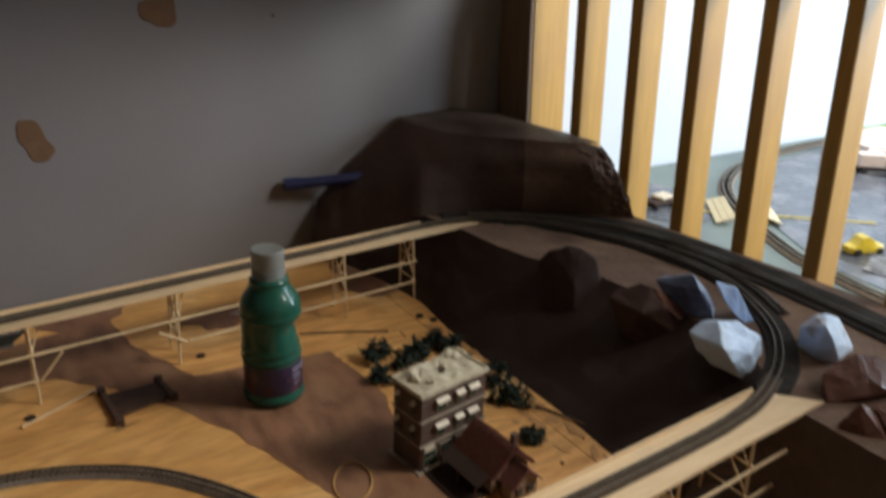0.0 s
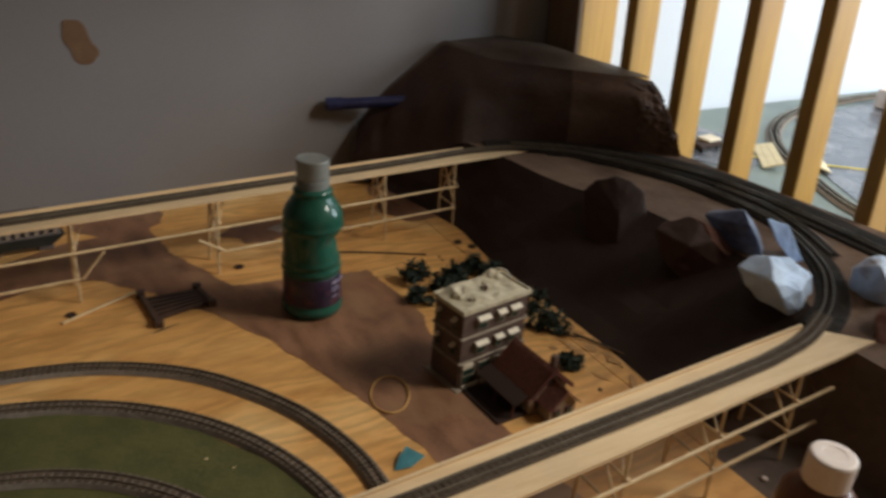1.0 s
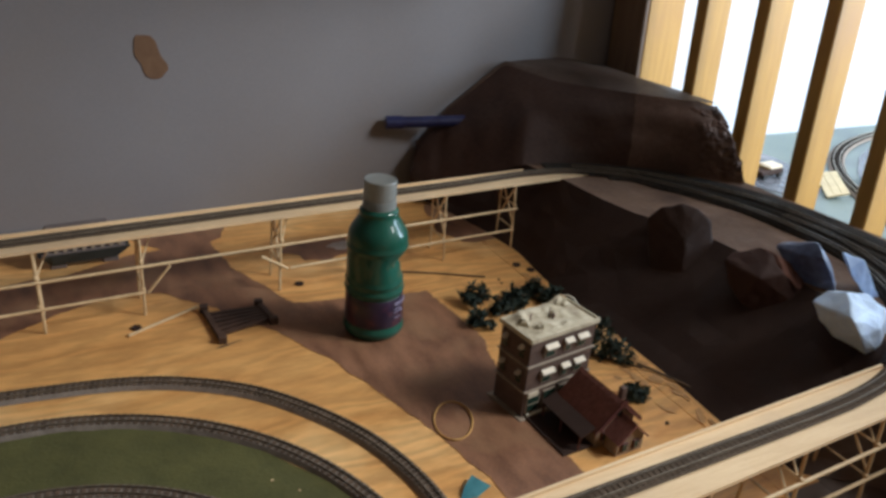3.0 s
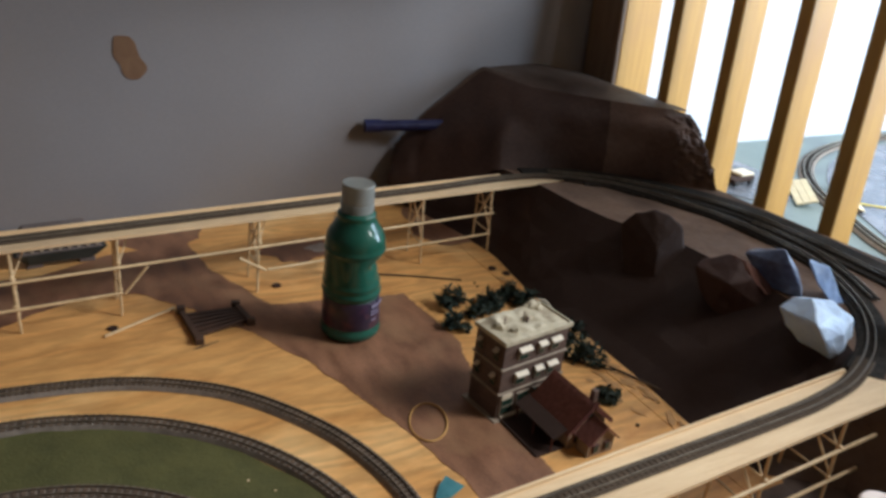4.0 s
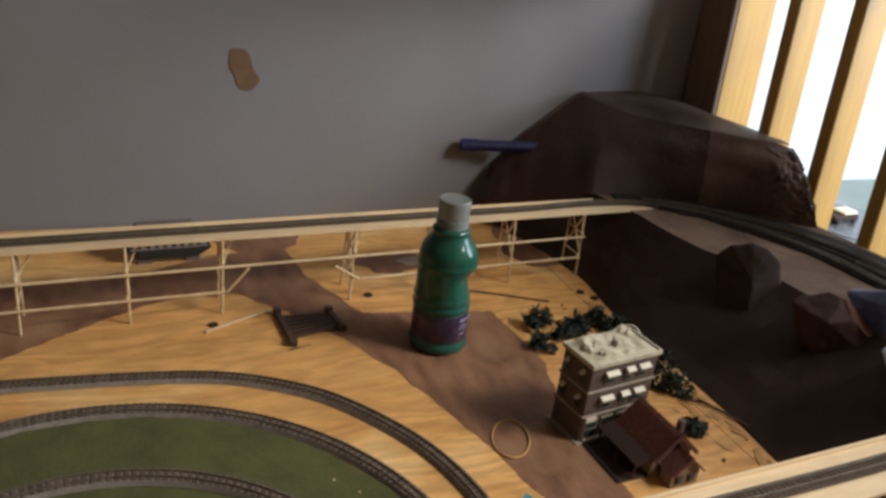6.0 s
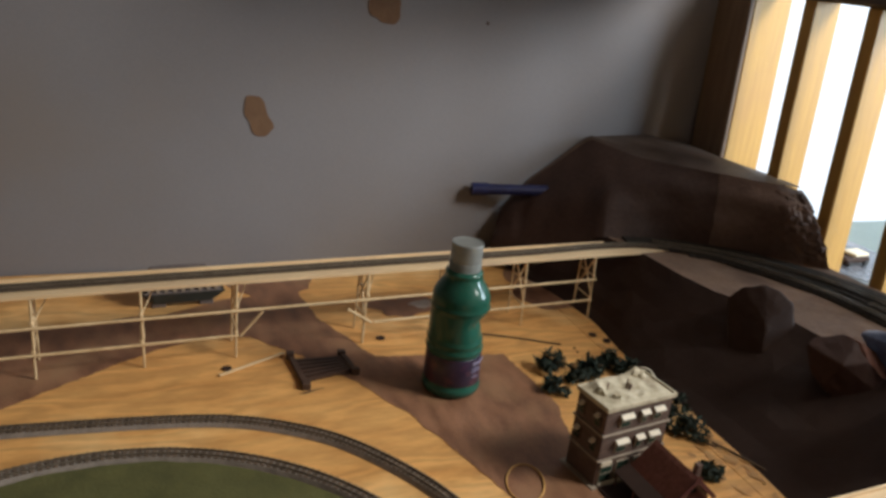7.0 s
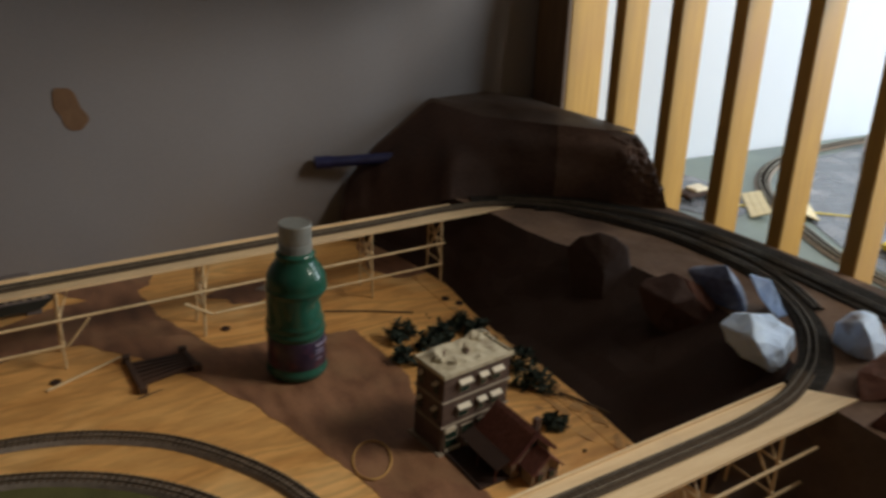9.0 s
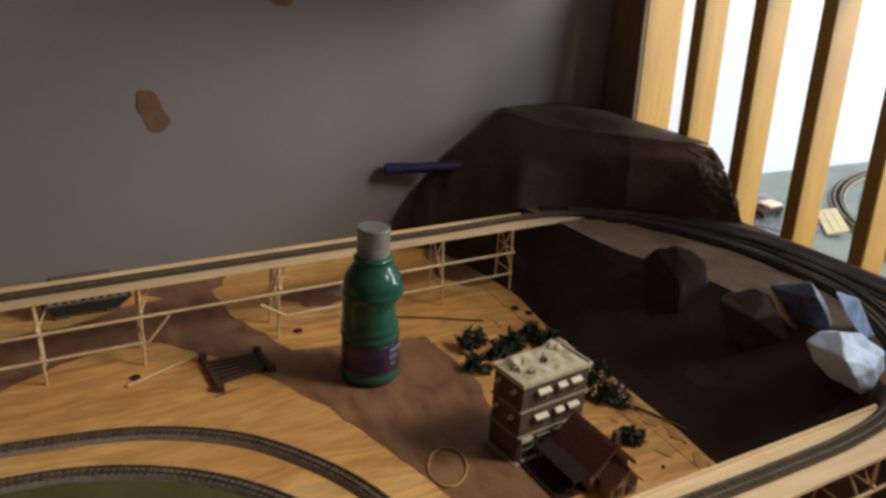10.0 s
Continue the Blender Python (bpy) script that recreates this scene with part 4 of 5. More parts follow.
# ---- model buildings ----
BRICK = surf("brown_model_brick", (0.07, 0.042, 0.032), (0.14, 0.088, 0.066), scale=60, rough=0.75, bump=0.4, fine=900, stretch=(1, 1, 3))
BAND = surf("tan_trim", (0.24, 0.19, 0.14), (0.34, 0.28, 0.21), scale=60, rough=0.7, bump=0.1)
CREAM = surf("cream_plastic", (0.6, 0.53, 0.4), (0.72, 0.65, 0.51), scale=50, rough=0.55, bump=0.1)
ROOF = surf("dusty_cream_roof", (0.4, 0.345, 0.235), (0.56, 0.5, 0.365), scale=60, rough=0.8, bump=0.4, dirt=(0.28, 0.22, 0.15), dirt_scale=40)
GLASSD = surf("dark_green_window", (0.012, 0.03, 0.022), (0.03, 0.055, 0.04), scale=80, rough=0.25, bump=0)
RED = surf("dark_red_shingle", (0.155, 0.057, 0.046), (0.25, 0.104, 0.084), scale=50, rough=0.75, bump=0.4, stretch=(1, 4, 4))
HOUSE = surf("tan_house_wall", (0.2, 0.145, 0.1), (0.3, 0.225, 0.16), scale=60, rough=0.7, bump=0.3)
MAROON = surf("maroon_trim", (0.07, 0.02, 0.018), (0.12, 0.035, 0.03), scale=60, rough=0.6, bump=0.1)

W, DEP, H = 0.102, 0.052, 0.106
block = empty("apartment_block", pose(0.489, 0.684, BOARD, 0, 0, 8.5), "brown three-storey model apartment block with cream awnings", "model building")


def piece(name, size, at, mat_, parent, bevel=0.0, m=None, label=""):
    bm = bmesh.new()
    box(bm, size, at, m, bevel)
    return part(name, bm, mat_, parent, label)


piece("wall", (W, DEP, H - 0.004), (W / 2, DEP / 2, (H - 0.004) / 2), BRICK, block, 0.0006, label="brown brick walls")
piece("roof", (W + 0.004, DEP + 0.004, 0.003), (W / 2, DEP / 2, H - 0.0025), ROOF, block, 0.0005, label="dusty cream flat roof")
for size, at in (((W + 0.006, 0.003, 0.006), (W / 2, -0.0015, H)), ((W + 0.006, 0.003, 0.006), (W / 2, DEP + 0.0015, H)), ((0.003, DEP, 0.006), (-0.0015, DEP / 2, H)), ((0.003, DEP, 0.006), (W + 0.0015, DEP / 2, H))):
    piece("parapet", size, at, ROOF, block, 0.0006)
for z in (0.036, 0.07):
    piece("cornice", (W + 0.004, DEP + 0.004, 0.003), (W / 2, DEP / 2, z), BAND, block, 0.0006, label="tan cornice band")
piece("base", (W + 0.012, DEP + 0.012, 0.002), (W / 2, DEP / 2, 0.001), BAND, block, 0.0005, label="tan pavement base")


def window_at(x, z, wide, high, side):
    if side == "front":
        w = piece("window", (wide, 0.0022, high), (x, -0.0006, z), BAND, block, 0.0003, label="framed dark window")
        piece("pane", (wide - 0.003, 0.001, high - 0.003), (x, -0.0017, z), GLASSD, w)
        piece("mullion", (wide - 0.002, 0.0008, 0.0008), (x, -0.0022, z), BAND, w)
    else:
        # side frames take the brick colour so the shaded wall stays dark
        w = piece("window", (0.0022, wide, high), (-0.0006, x, z), BRICK, block, 0.0003, label="framed dark window")
        piece("pane", (0.001, wide - 0.003, high - 0.003), (-0.0017, x, z), GLASSD, w)
        piece("mullion", (0.0008, wide - 0.002, 0.0008), (-0.0022, x, z), BRICK, w)


def awning(x, z, wide, side):
    bm = bmesh.new()
    d = 0.0056
    p = [(-wide / 2, 0, 0), (wide / 2, 0, 0), (wide / 2, -d, -0.0036), (-wide / 2, -d, -0.0036), (-wide / 2, -d, -0.0046), (wide / 2, -d, -0.0046), (-wide / 2, 0, -0.0046), (wide / 2, 0, -0.0046)]
    v = [bm.verts.new(q) for q in p]
    for f in ((0, 1, 2, 3), (3, 2, 5, 4), (0, 3, 4, 6), (1, 7, 5, 2), (4, 5, 7, 6), (0, 6, 7, 1)):
        bm.faces.new([v[i] for i in f])
    turn = pose(x, -0.0012, z) if side == "front" else pose(-0.0012, x, z, 0, 0, -90)
    bmesh.ops.transform(bm, matrix=turn, verts=bm.verts)
    part("awning", bm, CREAM, block, "cream slanted awning")


for z in (0.0535, 0.0875):
    for x, w in ((0.03, 0.019), (0.058, 0.013), (0.08, 0.0165)):
        window_at(x, z - 0.002, w - 0.003, 0.016, "front")
        awning(x, z + 0.008, w, "front")
    for y in (0.012, 0.041):
        window_at(y, z - 0.002, 0.011, 0.016, "side")
        awning(y, z + 0.008, 0.0055, "side")
for x in (0.014, 0.039, 0.064, 0.088):
    window_at(x, 0.018, 0.02, 0.024, "front")
piece("shop_sill", (0.05, 0.004, 0.002), (0.03, -0.003, 0.004), CREAM, block, 0.0004)
piece("shop_sign", (0.016, 0.002, 0.007), (0.012, -0.002, 0.031), CREAM, block, 0.0004)
# crumpled card lying on the roof, torn and curled up at the back corner
nx, ny = 26, 14
verts, faces = [], []
for i in range(nx + 1):
    for j in range(ny + 1):
        u, w = i / nx, j / ny
        x, y = u * W, w * DEP
        lift = 0.003 + 0.004 * noise.noise(Vector((u * 4.2, w * 2.6, 7))) + 0.0012 * noise.noise(Vector((u * 11, w * 7, 2)))
        lift += 0.005 * math.exp(-((u - 0.16) / 0.07) ** 2 - ((w - 0.75) / 0.16) ** 2) + 0.009 * math.exp(-((u - 0.84) / 0.11) ** 2 - ((w - 1) / 0.2) ** 2)
        rim = min(1, 7 * min(u, 1 - u, w)) if w < 0.5 or u < 0.6 else min(1, 7 * (1 - u))
        verts.append((x, y, H + 0.0006 + max(0.0, lift * rim)))
for i in range(nx):
    for j in range(ny):
        o = i * (ny + 1) + j
        faces.append((o, o + ny + 1, o + ny + 2, o + 1))
raw("roof_card", verts, faces, ROOF, block, "crumpled cream card curled up at one corner")
for x in (0.05, 0.02):
    bm = bmesh.new()
    rod(bm, (x, 0.028, H), (x + 0.002, 0.03, H + 0.014), 0.0008)
    part("vent_pipe", bm, MAROON, block)

rnd = random.Random(12)
for x, y, r in ((0.016, 0.03, 0.0075), (0.024, 0.014, 0.006), (0.06, 0.03, 0.0065), (0.085, 0.044, 0.0095)):
    bm = bmesh.new()
    bmesh.ops.create_icosphere(bm, subdivisions=2, radius=r)
    for v in bm.verts:
        k = 1 + 0.75 * noise.noise(v.co * 260 + Vector((x * 90, 0, 0)))
        v.co = Vector((v.co.x * k, v.co.y * k * 0.8, max(0.0, v.co.z) * k * 1.15))
    lump = part("torn_card", bm, ROOF, block, "torn curl of cream card")
    lump.location = (x, y, H + 0.0008)
bm = bmesh.new()
tube(bm, smooth_path([(0.08, 0.05, H + 0.004), (0.088, 0.047, H + 0.013), (0.097, 0.04, H + 0.012), (0.101, 0.03, H + 0.003)], 0.002), 0.0007, 5)
part("wire_loop", bm, CREAM, block, "thin pale wire loop")
bm = bmesh.new()
box(bm, (0.004, 0.002, 0.009), (0, 0, 0.0045), pose(0.052, 0.024, H, 0, 18, 30))
part("chimney_stub", bm, MAROON, block, "small dark stub")

house = empty("model_house", pose(0.539, 0.608, BOARD, 0, 0, 3), "small tan model house with a dark red gabled roof", "model building")
HW, HD, HE, HR = 0.053, 0.064, 0.032, 0.057
bm = bmesh.new()
v = [bm.verts.new(p) for p in ((0, 0, 0), (HW, 0, 0), (HW, 0, HE), (HW / 2, 0, HR), (0, 0, HE), (0, HD, 0), (HW, HD, 0), (HW, HD, HE), (HW / 2, HD, HR), (0, HD, HE))]
for f in ((0, 1, 2, 3, 4), (5, 9, 8, 7, 6), (0, 4, 9, 5), (1, 6, 7, 2), (0, 5, 6, 1)):
    bm.faces.new([v[i] for i in f])
part("wall", bm, HOUSE, house, "tan clapboard walls")
slope = math.degrees(math.atan2(HR - HE, HW / 2))
span = math.hypot(HR - HE, HW / 2) + 0.008
for s in (-1, 1):
    bm = bmesh.new()
    rows = []
    for i in range(8):
        for lift in (0.0026, 0.0012):
            u = i / 8 + (0 if lift > 0.002 else 0.125)
            x, z = HW / 2 + s * (HW / 2 + 0.007) * u, HR + 0.001 - (HR - HE) * (HW / 2 + 0.007) / (HW / 2) * u + (lift - 0.0008 if i else 0.0018)
            rows.append([bm.verts.new((x, y, z)) for y in (-0.006, HD + 0.006)])
            rows[-1] += [bm.verts.new((x, y, z - 0.003)) for y in (HD + 0.006, -0.006)]
    for a, b in zip(rows, rows[1:]):
        for q in range(4):
            bm.faces.new((a[q], a[(q + 1) % 4], b[(q + 1) % 4], b[q]))
    bm.faces.new(rows[0]), bm.faces.new(rows[-1])
    part("roof", bm, RED, house, "dark red shingled roof slope")
for s in (-1, 1):
    bm = bmesh.new()
    box(bm, (span + 0.002, 0.002, 0.005), m=pose(HW / 2 + s * HW / 4, -0.006, (HE + HR) / 2, 0, s * slope, 0))
    part("barge_board", bm, MAROON, house)
for x in (0.012, 0.03, 0.048):
    w = piece("window", (0.011, 0.002, 0.013), (x, -0.0008, 0.015), MAROON, house, 0.0003)
    piece("pane", (0.008, 0.001, 0.01), (x, -0.002, 0.015), GLASSD, w)
w = piece("window", (0.009, 0.002, 0.009), (HW / 2, -0.0008, 0.042), MAROON, house, 0.0003)
piece("pane", (0.006, 0.001, 0.006), (HW / 2, -0.002, 0.042), GLASSD, w)
for y in (0.02, 0.055):
    w = piece("window", (0.002, 0.013, 0.013), (-0.0008, y, 0.014), MAROON, house, 0.0003)
    piece("pane", (0.001, 0.01, 0.01), (-0.002, y, 0.014), GLASSD, w)
piece("chimney", (0.007, 0.007, 0.016), (0.04, 0.012, 0.056), BRICK, house, 0.0004)
# shade on the porch roof is put into its dark colour
bm = bmesh.new()
box(bm, (0.026, 0.074, 0.002), m=pose(-0.011, 0.036, 0.0265, 0, -22, 0))
part("porch_roof", bm, CLIFF, house, "lean-to roof of the porch, coloured dark for its shade")
piece("porch_floor", (0.042, 0.072, 0.003), (-0.021, 0.038, 0.0015), CLIFF, house, 0.0004)
for y in (0.003, 0.037, 0.07):
    bm = bmesh.new()
    rod(bm, (-0.021, y, 0.002), (-0.021, y, 0.0225), 0.0012)
    part("porch_post", bm, MAROON, house)

# low front wing of the house
WX, WW, WD, WE, WR = 0.012, 0.038, 0.022, 0.02, 0.038
bm = bmesh.new()
v = [bm.verts.new((WX + x, y, z)) for y in (-WD, -0.002) for x, z in ((0, 0), (WW, 0), (WW, WE), (WW / 2, WR), (0, WE))]
for f in ((0, 1, 2, 3, 4), (5, 9, 8, 7, 6), (0, 4, 9, 5), (1, 6, 7, 2), (0, 5, 6, 1)):
    bm.faces.new([v[i] for i in f])
part("wing_wall", bm, HOUSE, house, "tan wall of the low front wing")
for sg in (-1, 1):
    bm = bmesh.new()
    tilt = math.degrees(math.atan2(WR - WE, WW / 2))
    box(bm, (math.hypot(WR - WE, WW / 2) + 0.006, WD + 0.006, 0.002), m=pose(WX + WW / 2 + sg * (WW / 4 + 0.001), -WD / 2 - 0.002, (WE + WR) / 2 + 0.001, 0, sg * tilt, 0))
    part("wing_roof", bm, RED, house, "dark red roof of the front wing")
for x in (0.01, 0.027):
    w = piece("window", (0.009, 0.002, 0.011), (WX + x, -WD - 0.0008, 0.011), MAROON, house, 0.0003)
    piece("pane", (0.0065, 0.001, 0.0085), (WX + x, -WD - 0.002, 0.011), GLASSD, w)

# ---- scenery on the board ----
LEAF = surf("dark_foliage", (0.014, 0.027, 0.021), (0.038, 0.06, 0.044), scale=80, rough=0.8, bump=0.2, island=0.4)


def bush(at, r, tall, seed, lean=0):
    rnd = random.Random(seed)
    b = empty("model_tree", pose(at[0], at[1], BOARD + 0.001, lean, 0, rnd.uniform(0, 360)), "small dark green model tree lying on the plywood" if lean else "dark green model bush on the plywood", "model tree", "model trees")
    bm = bmesh.new()
    for i in range(7):
        a = rnd.uniform(0, 6.28)
        rod(bm, (0, 0, tall * 0.1), (0.8 * r * math.cos(a), 0.8 * r * math.sin(a), tall * rnd.uniform(0.3, 0.9)), 0.0007, 4)
    rod(bm, (0, 0, -0.001), (0, 0, tall * 0.7), 0.0014, 5)
    part("trunk", bm, TWIG, b)
    verts, faces = [], []
    arms = [rnd.uniform(0, 6.28) for _ in range(8)]
    for c in range(24):
        a, u = arms[c % 8] + rnd.gauss(0, 0.16), 1.25 * rnd.random()
        c0 = Vector((u * r * math.cos(a), u * r * math.sin(a), tall * rnd.uniform(0.12, 1) * (1.1 - 0.5 * u)))
        for k in range(13):
            d = Vector((rnd.gauss(0, 1), rnd.gauss(0, 1), rnd.gauss(0, 0.8))) * 0.0034
            e = Vector((rnd.gauss(0, 1), rnd.gauss(0, 1), rnd.gauss(0, 1))).normalized()
            f = e.cross(Vector((rnd.gauss(0, 1), rnd.gauss(0, 1), rnd.gauss(0, 1)))).normalized()
            s = rnd.uniform(0.0035, 0.0085)
            o = len(verts)
            p = c0 + d
            p.z = max(p.z, 0.0005)
            verts += [p - e * s, p + f * s * 0.32, p + e * s, p - f * s * 0.32]
            faces.append((o, o + 1, o + 2, o + 3))
    raw("crown", verts, faces, LEAF, b, "clumps of dark green foliage")
    return b


for i, (x, y, r, h) in enumerate(((0.575, 0.945, 0.021, 0.026), (0.6, 0.905, 0.016, 0.016), (0.63, 0.925, 0.016, 0.014), (0.663, 0.935, 0.022, 0.024), (0.688, 0.915, 0.015, 0.018), (0.685, 0.805, 0.02, 0.03), (0.672, 0.752, 0.022, 0.024), (0.645, 0.668, 0.0105, 0.014), (0.655, 0.83, 0.018, 0.028), (0.55, 0.885, 0.013, 0.02))):
    bush((x, y), r * 1.04, h * 1.15, 40 + i)


def stick(name, a, b, r, material, label, category, bend=0.0):
    pts = [Vector(a).lerp(Vector(b), t) + Vector((0, 0, 1)) * 0.0 + Vector((bend * math.sin(3.1 * t), bend * 0.6 * math.sin(5 * t), 0)) for t in np.linspace(0, 1, 9)]
    bm = bmesh.new()
    tube(bm, pts, r)
    ob = part(name, bm, material)
    return tagged(ob, label, category)


stick("stick", (0.099, 1.009, BOARD + 0.002), (0.194, 1.054, BOARD + 0.0035), 0.002, STICK, "loose pale bamboo stick beside a brown rack", "stick")
stick("twig", (0.50, 1.072, BOARD + 0.0015), (0.627, 1.014, BOARD + 0.0015), 0.0014, TWIG, "thin brown twig on the plywood behind the bottle", "twig", 0.002)
stick("twig", (0.698, 0.726, BOARD + 0.003), (0.745, 0.608, BOARD + 0.003), 0.0017, TWIG, "thin brown dowel along the foot of the cliff", "stick", 0.003)
stick("twig", (0.62, 0.79, BOARD + 0.0012), (0.70, 0.72, BOARD + 0.0012), 0.0012, TWIG, "short brown twig near the model block", "twig", 0.004)
rnd = random.Random(3)
for i in range(14):
    x, y = rnd.uniform(0.62, 0.72), rnd.uniform(0.6, 1.0)
    bm = bmesh.new()
    bmesh.ops.create_icosphere(bm, subdivisions=1, radius=rnd.uniform(0.0012, 0.0028))
    for v in bm.verts:
        v.co *= 1 + 0.3 * noise.noise(v.co * 900 + Vector((i, 0, 0)))
    ob = part("crumb", bm, TWIG)
    ob.location = (x, y, BOARD + 0.0012)
    tagged(ob, "brown crumb of bark on the plywood", "debris", "crumbs on the board")

BROWNPLASTIC = surf("dark_brown_plastic", (0.04, 0.0215, 0.0145), (0.082, 0.046, 0.032), scale=50, rough=0.5, bump=0.15)
rack = empty("model_rack", pose(0.2035, 1.001, BOARD, 0, 0, -8) @ Matrix.Diagonal((0.94, 0.9, 0.85, 1)), "dark brown plastic truss piece lying on the plywood", "model part")
bm = bmesh.new()
beam(bm, (-0.0095, 0.046, 0.0045), (0.0095, -0.046, 0.0045), 0.0075, 0.008)
box(bm, (0.012, 0.012, 0.012), (-0.0095, 0.046, 0.006), bevel=0.001)
box(bm, (0.012, 0.012, 0.012), (0.0095, -0.046, 0.006), bevel=0.001)
part("end_beam", bm, BROWNPLASTIC, rack)
bm = bmesh.new()
beam(bm, (0.069, 0.05, 0.0045), (0.084, -0.006, 0.0045), 0.007, 0.008)
box(bm, (0.012, 0.01, 0.012), (0.069, 0.05, 0.006), bevel=0.001)
box(bm, (0.012, 0.01, 0.012), (0.084, -0.006, 0.006), bevel=0.001)
part("end_beam", bm, BROWNPLASTIC, rack)
for i in range(6):
    u = (i + 0.5) / 6
    a = Vector((-0.0095, 0.036, 0.004)).lerp(Vector((0.009, -0.036, 0.004)), u)
    b = Vector((0.07, 0.042, 0.004)).lerp(Vector((0.083, 0.0, 0.004)), u)
    bm = bmesh.new()
    beam(bm, a, b, 0.0055, 0.005)
    part("slat", bm, BROWNPLASTIC, rack)
piece("sheet", (0.074, 0.044, 0.0015), (0.038, 0.012, 0.0012), BROWNPLASTIC, rack)

BAND_Y = surf("yellow_rubber", (0.5, 0.27, 0.08), (0.6, 0.36, 0.12), scale=60, rough=0.5, bump=0)
bm = bmesh.new()
loop = [Vector((0.0215 * math.cos(a) * (1 + 0.04 * math.sin(2 * a + 1)), 0.036 * math.sin(a), 0.0012 + 0.0006 * math.sin(3 * a))) for a in np.linspace(0, 2 * math.pi, 41)[:-1]]
tube(bm, loop, 0.0012, 6, closed=True)
ob = part("rubber_band", bm, BAND_Y)
ob.matrix_world = pose(0.412, 0.7075, BOARD + 0.0006, 0, 0, -25)
tagged(ob, "thin yellow rubber band lying on the brown road", "rubber band")

TEAL = surf("teal_paper", (0.07, 0.3, 0.36), (0.13, 0.42, 0.48), scale=40, rough=0.6, bump=0.2)
bm = bmesh.new()
v = [bm.verts.new(p) for p in ((-0.024, -0.012, 0.0006), (0.0, -0.022, 0.001), (0.03, -0.014, 0.003), (0.016, 0.02, 0.012), (-0.006, 0.006, 0.009), (0.02, -0.004, 0.006))]
for f in ((0, 1, 4), (1, 5, 4), (1, 2, 5), (4, 5, 3), (5, 2, 3)):
    bm.faces.new([v[i] for i in f])
bmesh.ops.solidify(bm, geom=bm.faces[:], thickness=0.0006)
ob = part("paper_scrap", bm, TEAL)
ob.matrix_world = pose(0.375, 0.600, BOARD + 0.0012, 0, 0, 10) @ Matrix.Diagonal((0.72, 0.6, 0.42, 1))
tagged(ob, "small folded teal paper scrap beside the track", "paper scrap")

# ---- rail car behind the far trestle ----
CARGREEN = surf("dark_green_car", (0.022, 0.024, 0.021), (0.042, 0.045, 0.038), scale=40, rough=0.5, bump=0.1)
CARGREY = surf("dark_grey_roof", (0.115, 0.092, 0.087), (0.165, 0.138, 0.13), scale=40, rough=0.6, bump=0.1)
carriage = empty("model_rail_car", pose(0.068, 1.24, BOARD, 0, 0, 4), "dark grey-green model rail car with a grey roof behind the trestle", "model train")
bm = bmesh.new()
rows = []
for x, k in ((-0.062, 0.25), (-0.055, 0.75), (-0.046, 1.0), (0.046, 1.0), (0.056, 0.75), (0.064, 0.25)):
    rows.append([bm.verts.new(p) for p in ((x * 0.92, -0.009 * k, 0.022 - 0.014 * k), (x, -0.012, 0.024), (x, 0.012, 0.024), (x * 0.92, 0.009 * k, 0.022 - 0.014 * k))])
for a, b in zip(rows, rows[1:]):
    for q in range(4):
        bm.faces.new((a[q], a[(q + 1) % 4], b[(q + 1) % 4], b[q]))
bm.faces.new(rows[0]), bm.faces.new(rows[-1])
part("body", bm, CARGREEN, carriage, "dark grey-green tapered body")
piece("side_rail", (0.115, 0.022, 0.004), (0, 0, 0.0255), CARGREY, carriage, 0.001)
for i in range(9):
    piece("stake", (0.005, 0.0016, 0.011), (-0.05 + i * 0.0125, -0.0105, 0.0328), BAND, carriage)
piece("load", (0.108, 0.018, 0.026), (0, 0.001, 0.04), CARGREY, carriage, 0.002)
piece("roof", (0.092, 0.03, 0.012), (-0.004, 0.004, 0.0565), CARGREY, carriage, 0.005)
for x in (-0.036, 0.036):
    piece("bogie", (0.022, 0.014, 0.01), (x, 0, 0.005), CARGREY, carriage, 0.001)

BLUE = surf("dark_blue_plastic", (0.009, 0.012, 0.05), (0.016, 0.021, 0.085), scale=30, rough=0.4, bump=0.05)
marker = empty("blue_marker", Matrix.Identity(4), "dark blue marker pen stuck between mountain and wall", "marker pen")
bm = bmesh.new()
rod(bm, (0.618, 1.366, 0.897), (0.79, 1.328, 0.903), 0.0105, 14)
part("barrel", bm, BLUE, marker)
bm = bmesh.new()
rod(bm, (0.602, 1.3695, 0.8965), (0.632, 1.363, 0.8975), 0.0124, 14)
part("cap", bm, BLUE, marker)

# ---- brown bottle and leaflet at the table's end ----
AMBER = surf("amber_brown_plastic", (0.1, 0.035, 0.018), (0.16, 0.06, 0.03), scale=15, rough=0.35, bump=0.03)
WHITECAP = surf("white_cap_plastic", (0.68, 0.57, 0.51), (0.77, 0.67, 0.6), scale=40, rough=0.5, bump=0.05)
PAPER = surf("white_leaflet", (0.36, 0.3, 0.25), (0.46, 0.39, 0.33), scale=20, rough=0.8, bump=0.05)
amber = empty("brown_bottle", pose(0.637, 0.319, BOARD - 0.0) @ Matrix.Diagonal((0.9, 0.9, 0.895, 1)), "brown plastic bottle with a white screw cap", "bottle")
bm = bmesh.new()
lathe(bm, [(0.034, 0), (0.0375, 0.003), (0.0385, 0.008), (0.0385, 0.085), (0.037, 0.096), (0.032, 0.105), (0.024, 0.111), (0.0195, 0.114), (0.0195, 0.12)], 40)
part("body", bm, AMBER, amber, "brown plastic body", smooth=True)
bm = bmesh.new()
